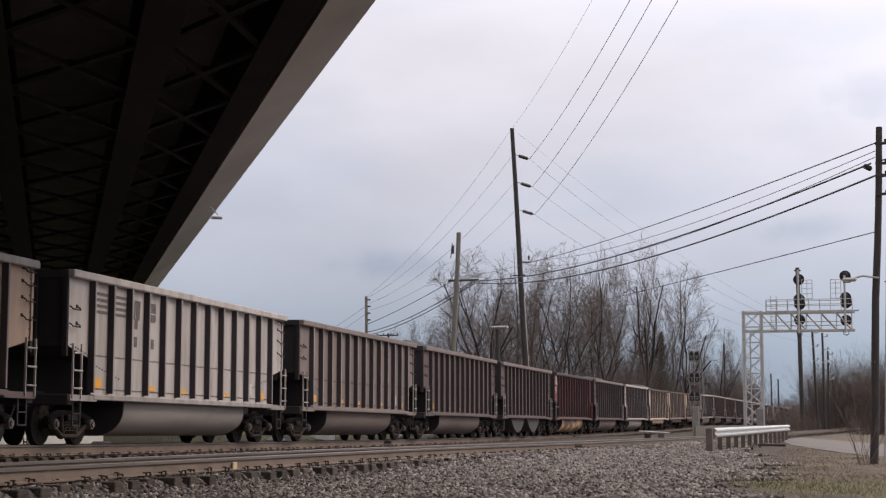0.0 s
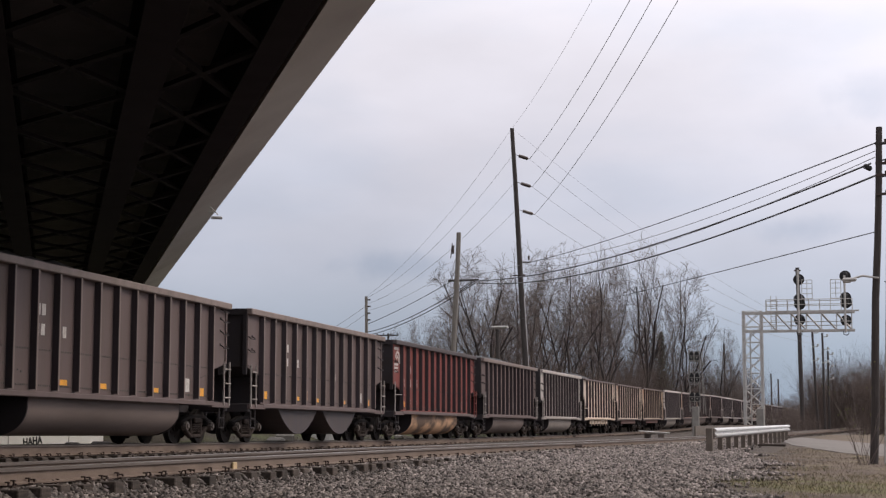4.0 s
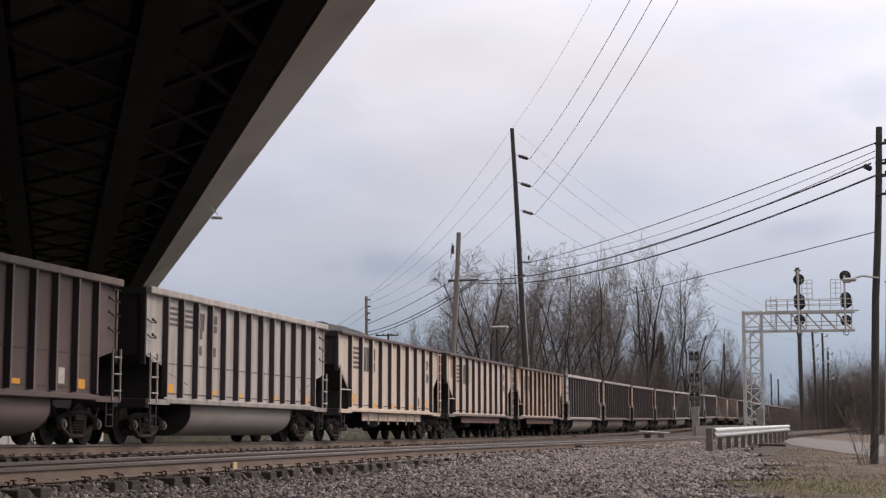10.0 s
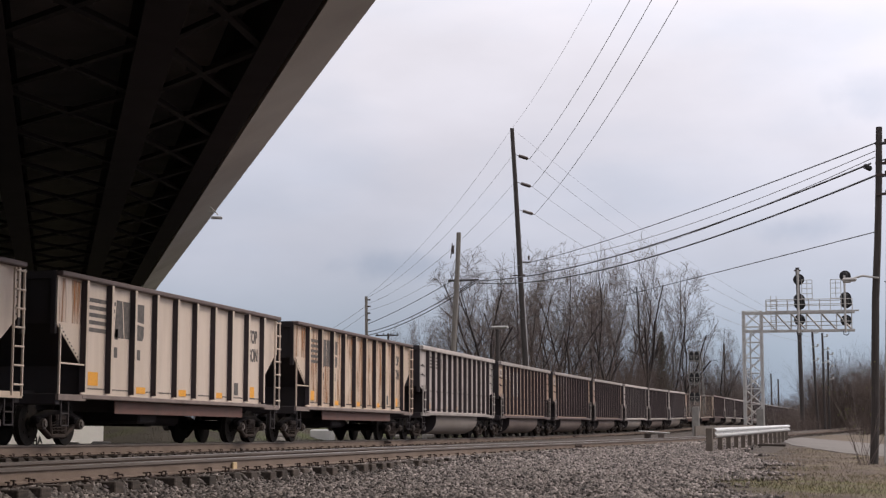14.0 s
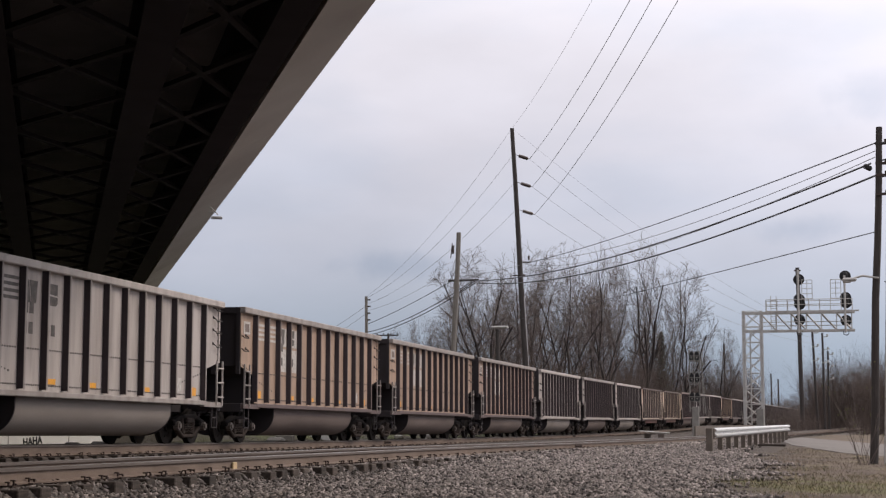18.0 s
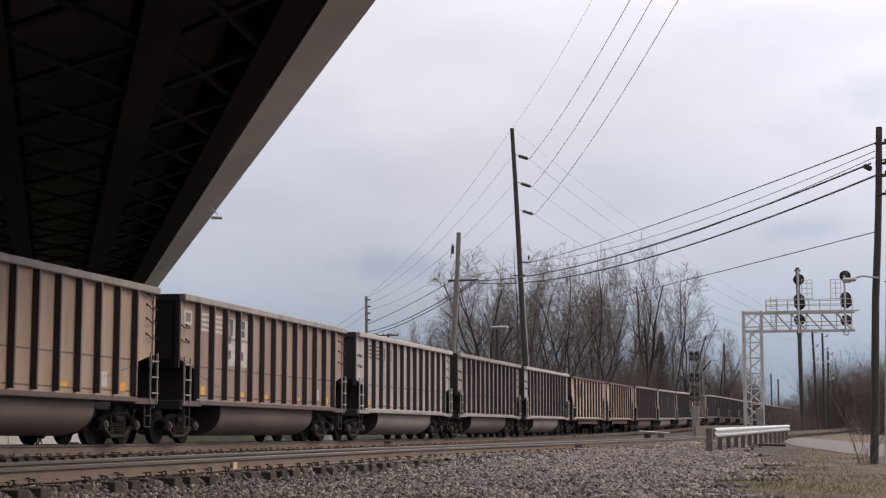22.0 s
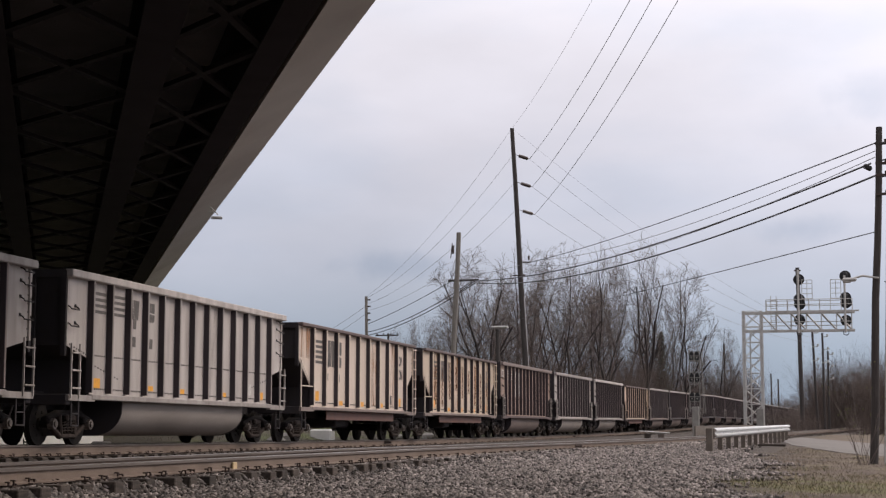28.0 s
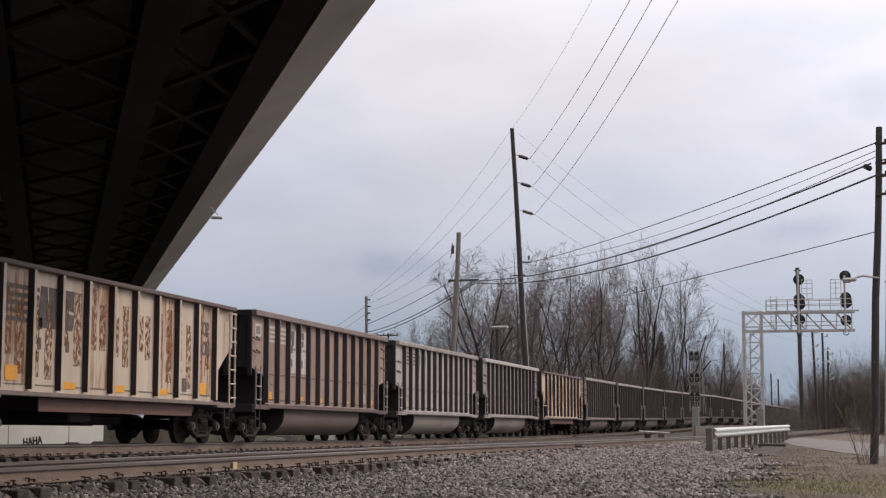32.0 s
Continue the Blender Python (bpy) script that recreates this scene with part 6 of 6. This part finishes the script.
    spots = [(0, 1.46, 0.52, 0.30), (2, 1.27, 0.60, 0.15), (4, 1.27, 0.56, 0.16), (6, 1.27, 0.50, 0.15), (8, 1.42, 0.42, 0.30)] if flat else \
            [(0, 1.37, 0.40, 0.22), (3, 1.33, 0.40, 0.12), (5, 1.31, 0.38, 0.12), (8, 1.30, 0.36, 0.11), (11, 1.33, 0.36, 0.21)]
    for k, z, w, h in spots:
        part("reflector", shared("reflector/%s/%s" % (w, h), lambda: Shape().box((1.478, 0, 0), (0.012, w, h)), M_ORANGE), None, car, "orange reflector patch" if not far else "", at=(0, mids[k] - 0.06, z))
    if not far:
        part("stripes", stripe_shapes(ribs, flat), M_DARKINK, car, "faded painted stripes")
        part("emblem", emblem_shapes(ribs, flat), M_DARKINK, car, "faded painted blocks")
        if not flat:
            part("white_patch", patch_shapes(ribs), M_PALE, car, "pale repainted patches")
        bar_parts(car, "number_bar", number_bars(ribs, 2 if not flat else 1, 1.98 if flat else 2.28, 0.24), M_DARKINK, "painted number bar")
        rows = [((-HALF + 0.12, cut[0] + 0.06), (-HALF + 0.12, top - 0.2), 0.16), ((HALF - 0.12, cut[0] + 0.06), (HALF - 0.12, top - 0.2), 0.16)]
        rows += [((-HALF + 0.10, cut[0] + 0.05), (-c, cut[1] + 0.05), 0.12)]
        if not flat:
            rows += [((ribs[0] + 0.1, 1.98), (ribs[-1] - 0.1, 1.98), 0.11), ((ribs[0] + 0.1, 1.80), (ribs[0] + 1.6, 1.50), 0.14), ((ribs[-1] - 0.1, 1.80), (ribs[-1] - 1.6, 1.50), 0.14)]
        rows += [((ribs[0], 1.24), (ribs[-1], 1.24), 0.10)]
        tagged(part("rivet_seam", rivets(rows), M_DARKINK, car), kind="stuff")
        part("consolidated_stencil", Shape().box((1.474, mids[-2] - 0.02, 1.48), (0.01, 0.30, 0.34)), M_DARKINK if flat else M_PALE, car, "small stencil panel")
        if flat:
            me = SHARED.setdefault("top_gon", [text_mesh("TOP", 0.50, M_DARKINK), text_mesh("GON", 0.50, M_DARKINK)])
            for words, z in zip(me, (2.82, 2.30)):
                part("lettering", words, None, car, "stencilled dark lettering", at=Matrix.Translation((1.474, mids[-1], z)) @ FACE_SIDE @ Matrix.Diagonal((0.72, 1, 1, 1)))
        else:
            pl = part("roof_stencil_patch", Shape().box((1.474, -HALF + 0.56, 3.22), (0.01, 0.52, 0.36)), M_PALE, car, "pale square placard")
            part("placard_face", Shape().box((1.480, -HALF + 0.56, 3.22), (0.006, 0.34, 0.23)), PAINT["mauve"], pl, "darker grey-brown placard face")
    return car


BODY = ("side_sheet", "top_chord", "side_sill", "flange", "ladder", "rung", "handrail", "corner_post", "bathtub", "pointed_tub", "skirt_plate", "bracket")


def dress(car, paint_name, label, chord=None, belly=None, ink=True, leave=()):
    tagged(car, label)
    for o in car.children_recursive:
        kind = o.name.split(".")[0]
        mat = None
        if kind in BODY:
            mat = PAINT[paint_name]
        if kind == "side_sill" and paint_name.startswith("cream"):
            mat = PAINT[belly or paint_name]
        if kind == "side_sill" and paint_name == "grey":
            mat = PAINT["grey_worn"]
        if kind in ("bathtub", "pointed_tub"):
            belly = {"grey_worn": "belly_grey", "grey": "belly_grey", "mauve": "belly_brown", "brown": "belly_brown", "tan": "belly_brown"}.get(belly, belly)
        if kind == "side_sill" and paint_name in ("tan", "fawn"):
            mat = PAINT["brown"]
        if kind == "side_sill" and paint_name == "red":
            mat = PAINT["brown"]
        if kind in ("ladder", "rung") and paint_name in ("brown", "black", "mauve", "tan", "fawn"):
            mat = PAINT["grey_worn"]
        if kind == "flange" and paint_name in ("tan", "grey", "grey_worn", "mauve", "fawn"):
            mat = PAINT[{"mauve": "grey_worn", "grey": "grey_worn"}.get(paint_name, "mauve")]
        if kind == "flange" and paint_name in ("brown", "black"):
            mat = PAINT["mauve"]
        if kind == "top_chord":
            mat = PAINT[chord or paint_name]
        if kind == "skirt_plate" and belly == "mauve":
            mat = PAINT["maroon"]
        elif kind in ("bathtub", "pointed_tub", "skirt_plate", "bracket"):
            mat = PAINT[belly or paint_name]
        if kind in (("stripes",) if "white_patch" not in leave else ("stripes", "emblem", "number_bar")) and not ink:
            mat = M_PALE
        if mat:
            o.material_slots[0].link = "OBJECT"
            o.material_slots[0].material = mat


def drop_parts(car, kinds):
    for o in list(car.children_recursive):
        if o.name.split(".")[0] in kinds:
            bpy.data.objects.remove(o)


# kind, paint, top chord, belly, dark markings, parts not carried, label
ROLL = [
    ("tub", "tan", "grey_worn", "tan", False, (), "rust-tan steel coal gondola with a round belly tub"),
    ("tub", "grey", "grey", "grey_worn", True, ("roof_stencil_patch", "white_patch",), "light grey coal gondola with thirteen ribs and a belly tub"),
    ("tub", "mauve", "mauve", "mauve", False, ("emblem", "stripes", "number_bar", "roof_stencil_patch", "white_patch"), "dull mauve-brown coal gondola with orange reflectors"),
    ("tub", "brown", "mauve", "brown", False, ("emblem", "stripes", "roof_stencil_patch", "white_patch"), "dark brown coal gondola heaped with coal"),
    ("vee", "brown", "mauve", "black", False, ("emblem", "stripes", "roof_stencil_patch", "white_patch"), "dark brown coal gondola with two pointed belly tubs"),
    ("tub", "red", "black", "tan_rust", False, ("roof_stencil_patch", "white_patch", "emblem", "stripes", "number_bar"), "faded oxide-red coal gondola with a rusty belly tub"),
    ("tub", "brown", "mauve", "mauve", False, ("emblem", "stripes", "roof_stencil_patch", "white_patch"), "dark brown coal gondola with a grey-brown belly tub"),
    ("tub", "grey", "grey", "grey_worn", True, ("roof_stencil_patch", "white_patch",), "light grey coal gondola with faded stripes"),
    ("flat", "cream", "brown", "cream_rust", True, (), "cream flat-bellied coal gondola with dark stripes"),
    ("flat", "cream", "brown", "mauve", True, ("bracket",), "cream flat-bellied coal gondola with rust at one end"),
    ("flat", "cream_rust", "brown", "mauve", True, ("bracket",), "tan-stained cream coal gondola with a flat belly"),
    ("tub", "grey", "grey", "grey_worn", True, ("roof_stencil_patch", "white_patch",), "light grey coal gondola with a smooth belly tub"),
    ("tub", "tan", "grey_worn", "mauve", False, (), "rust-tan coal gondola with pale number patches"),
    ("tub", "tan", "grey_worn", "mauve", False, (), "rust-tan coal gondola with pale stripes"),
    ("tub", "fawn", "grey_worn", "mauve", False, (), "fawn-brown coal gondola with a brown belly tub"),
    ("tub", "grey", "grey", "grey_worn", True, ("roof_stencil_patch", "white_patch",), "light grey coal gondola with worn dark markings"),
    ("tub", "grey_worn", "grey_worn", "mauve", True, ("roof_stencil_patch", "white_patch",), "worn brownish-grey coal gondola"),
    ("tub", "grey", "grey", "grey_worn", True, ("roof_stencil_patch", "white_patch",), "light grey coal gondola with dark rivet seams"),
    ("flat", "cream", "brown", "mauve", True, ("bracket",), "cream flat-bellied coal gondola with rust runs"),
    ("flat", "cream_rusted", "brown", "mauve", True, ("bracket",), "heavily rust-spotted cream coal gondola"),
    ("tub", "fawn", "mauve", "mauve", False, (), "fawn-brown coal gondola with pale stripes and patches"),
    ("tub", "grey", "grey_worn", "grey_worn", True, ("roof_stencil_patch", "white_patch",), "worn grey coal gondola"),
    ("tub", "grey_worn", "grey", "grey_worn", False, ("roof_stencil_patch", "white_patch", "emblem", "stripes"), "brownish-grey coal gondola with a pale top edge"),
    ("flat", "cream_rust", "brown", "mauve", True, ("bracket",), "rust-stained cream flat-bellied coal gondola"),
    ("tub", "mauve", "grey_worn", "mauve", False, ("roof_stencil_patch", "white_patch", "emblem", "stripes"), "brown coal gondola with a grey top edge"),
]
CARS = []


def build_train():
    plain = ["black", "black", "brown", "black", "black", "black", "mauve", "black", "brown"]
    protos = {}
    for n in range(-1, 52):
        far = n > 26
        if 0 <= n < len(ROLL):
            kind, pnt, chord, belly, ink, leave, label = ROLL[n]
        elif n < 0:
            kind, pnt, chord, belly, ink, leave, label = ROLL[2]
        else:
            pnt = plain[n % len(plain)]
            kind, chord, belly, ink, leave, label = "tub", "grey_worn", "mauve", False, ("roof_stencil_patch", "emblem", "stripes", "white_patch", "number_bar"), "dark weathered coal gondola in the train"
        key = (kind, far)
        if key in protos:
            car = copy_thing(protos[key], Matrix())
        else:
            car = coal_car(kind, far)
            protos[key] = car
        car.matrix_basis = car_pose(n, 0)
        CARS.append((n, car, pnt, label, chord, belly, ink, leave))
    for n, car, pnt, label, chord, belly, ink, leave in CARS:
        dress(car, pnt, label, chord, belly, ink, leave)
        drop_parts(car, leave)
        ribs13, ribs10 = rib_places(False), rib_places(True)
        if n in (3, 6, 8):
            for o in car.children:
                if o.name.startswith("coal_load"):
                    o.data = coal_shape(n, 0.55).mesh("coal_load", M_COAL, True)
        if n in (1, 15, 17, 7):
            for g in ((4, 6, 9) if n == 15 else (0, 7)):
                part("soot_run", film(ribs13, (g,)), M_SOOTRUN, car, "dark soot run")
        if n == 4:
            bar_parts(car, "rust_patch", [(ribs13[g] + 0.14, ribs13[g] + 0.14 + w, z, z + h) for g, w, z, h in ((4, 0.36, 1.28, 0.30), (5, 0.26, 1.26, 0.20), (10, 0.40, 1.24, 0.22), (11, 0.34, 1.34, 0.36))], PAINT["tan_rust"], "flaking orange rust patch")
            bar_parts(car, "chalk_mark", [(ribs13[7] + 0.16 + 0.09 * k, ribs13[7] + 0.24 + 0.09 * k, 1.62 + 0.12 * k, 1.86 + 0.12 * k) for k in range(4)], M_PALE, "smudged white chalk mark")
        if n == 5:
            part("emblem_mark", red_emblem(), M_CHALK, car, "chalky white ring mark")
            bar_parts(car, "painted_bar", red_bars(ribs13), M_CHALK, "chalky white painted bar")
            bar_parts(car, "placard", [(ribs13[6] + 0.12, ribs13[6] + 0.60, 3.02, 3.44), (ribs13[6] + 0.12, ribs13[6] + 0.60, 1.25, 1.66)], PAINT["tan_pale"], "peeled cream placard")
            bar_parts(car, "stencil_panel", [(ribs13[8] + 0.22, ribs13[8] + 0.58, 1.24, 1.55)], M_CHALK, "white stencil panel")
            marks = [o for o in car.children if o.name.startswith("reflector")]
            for o in marks[1:4]:
                bpy.data.objects.remove(o)
            rungs = [o for o in car.children if o.name.startswith("ladder")]
            for o in list(rungs[0].children) + [rungs[0]]:
                bpy.data.objects.remove(o)
            part("grab_rail", Shape().tube((1.55, -HALF + 0.1, 1.72), (1.55, -HALF + 1.25, 1.72), 0.016, n=6).tube((1.55, -HALF + 0.08, 1.0), (1.55, -HALF + 0.08, 2.2), 0.022, n=6), PAINT["grey_worn"], car, "pale steel grab rail")
        if n in (9, 18):
            for g in ((-1, 5, 7) if n == 18 else (-1,)):
                part("rust_run", film(ribs10, (g,)), M_RUN, car, "orange rust run")
        if n == 10:
            for g in range(-1, 9):
                part("rust_run", film(ribs10, (g,)), M_RUN, car, "orange rust run")
        if n in (19, 23):
            for g in (0, 3, 6, 8):
                part("rust_run", film(ribs10, (g,)), M_RUN, car, "orange rust run")
            part("rust_mottle", rust_columns(ribs10, n), M_MOTTLE, car, "mottled rust breaking out in columns")


build_train()


def motions():
    """The train rolls by at a steady pace; its wheels turn with it."""
    for n, car, *_ in CARS:
        walk(car, [(t, car_pose(n, t)) for t in TIMES])
    kinds = {}
    steps = 480
    for n, car, *_ in CARS:
        for o in car.children_recursive:
            if not o.name.startswith("wheelset"):
                continue
            y = round(o.location.y, 3)
            if y not in kinds:
                walk(o, [(k / 15, Matrix.Translation(o.location) @ Matrix.Rotation(travelled(k / 15) / WHEEL_R, 4, "X")) for k in range(steps + 1)])
                kinds[y] = o.animation_data
            else:
                o.rotation_mode = "QUATERNION"
                own = o.animation_data_create()
                own.action = kinds[y].action
                own.action_slot = kinds[y].action_slot

motions()
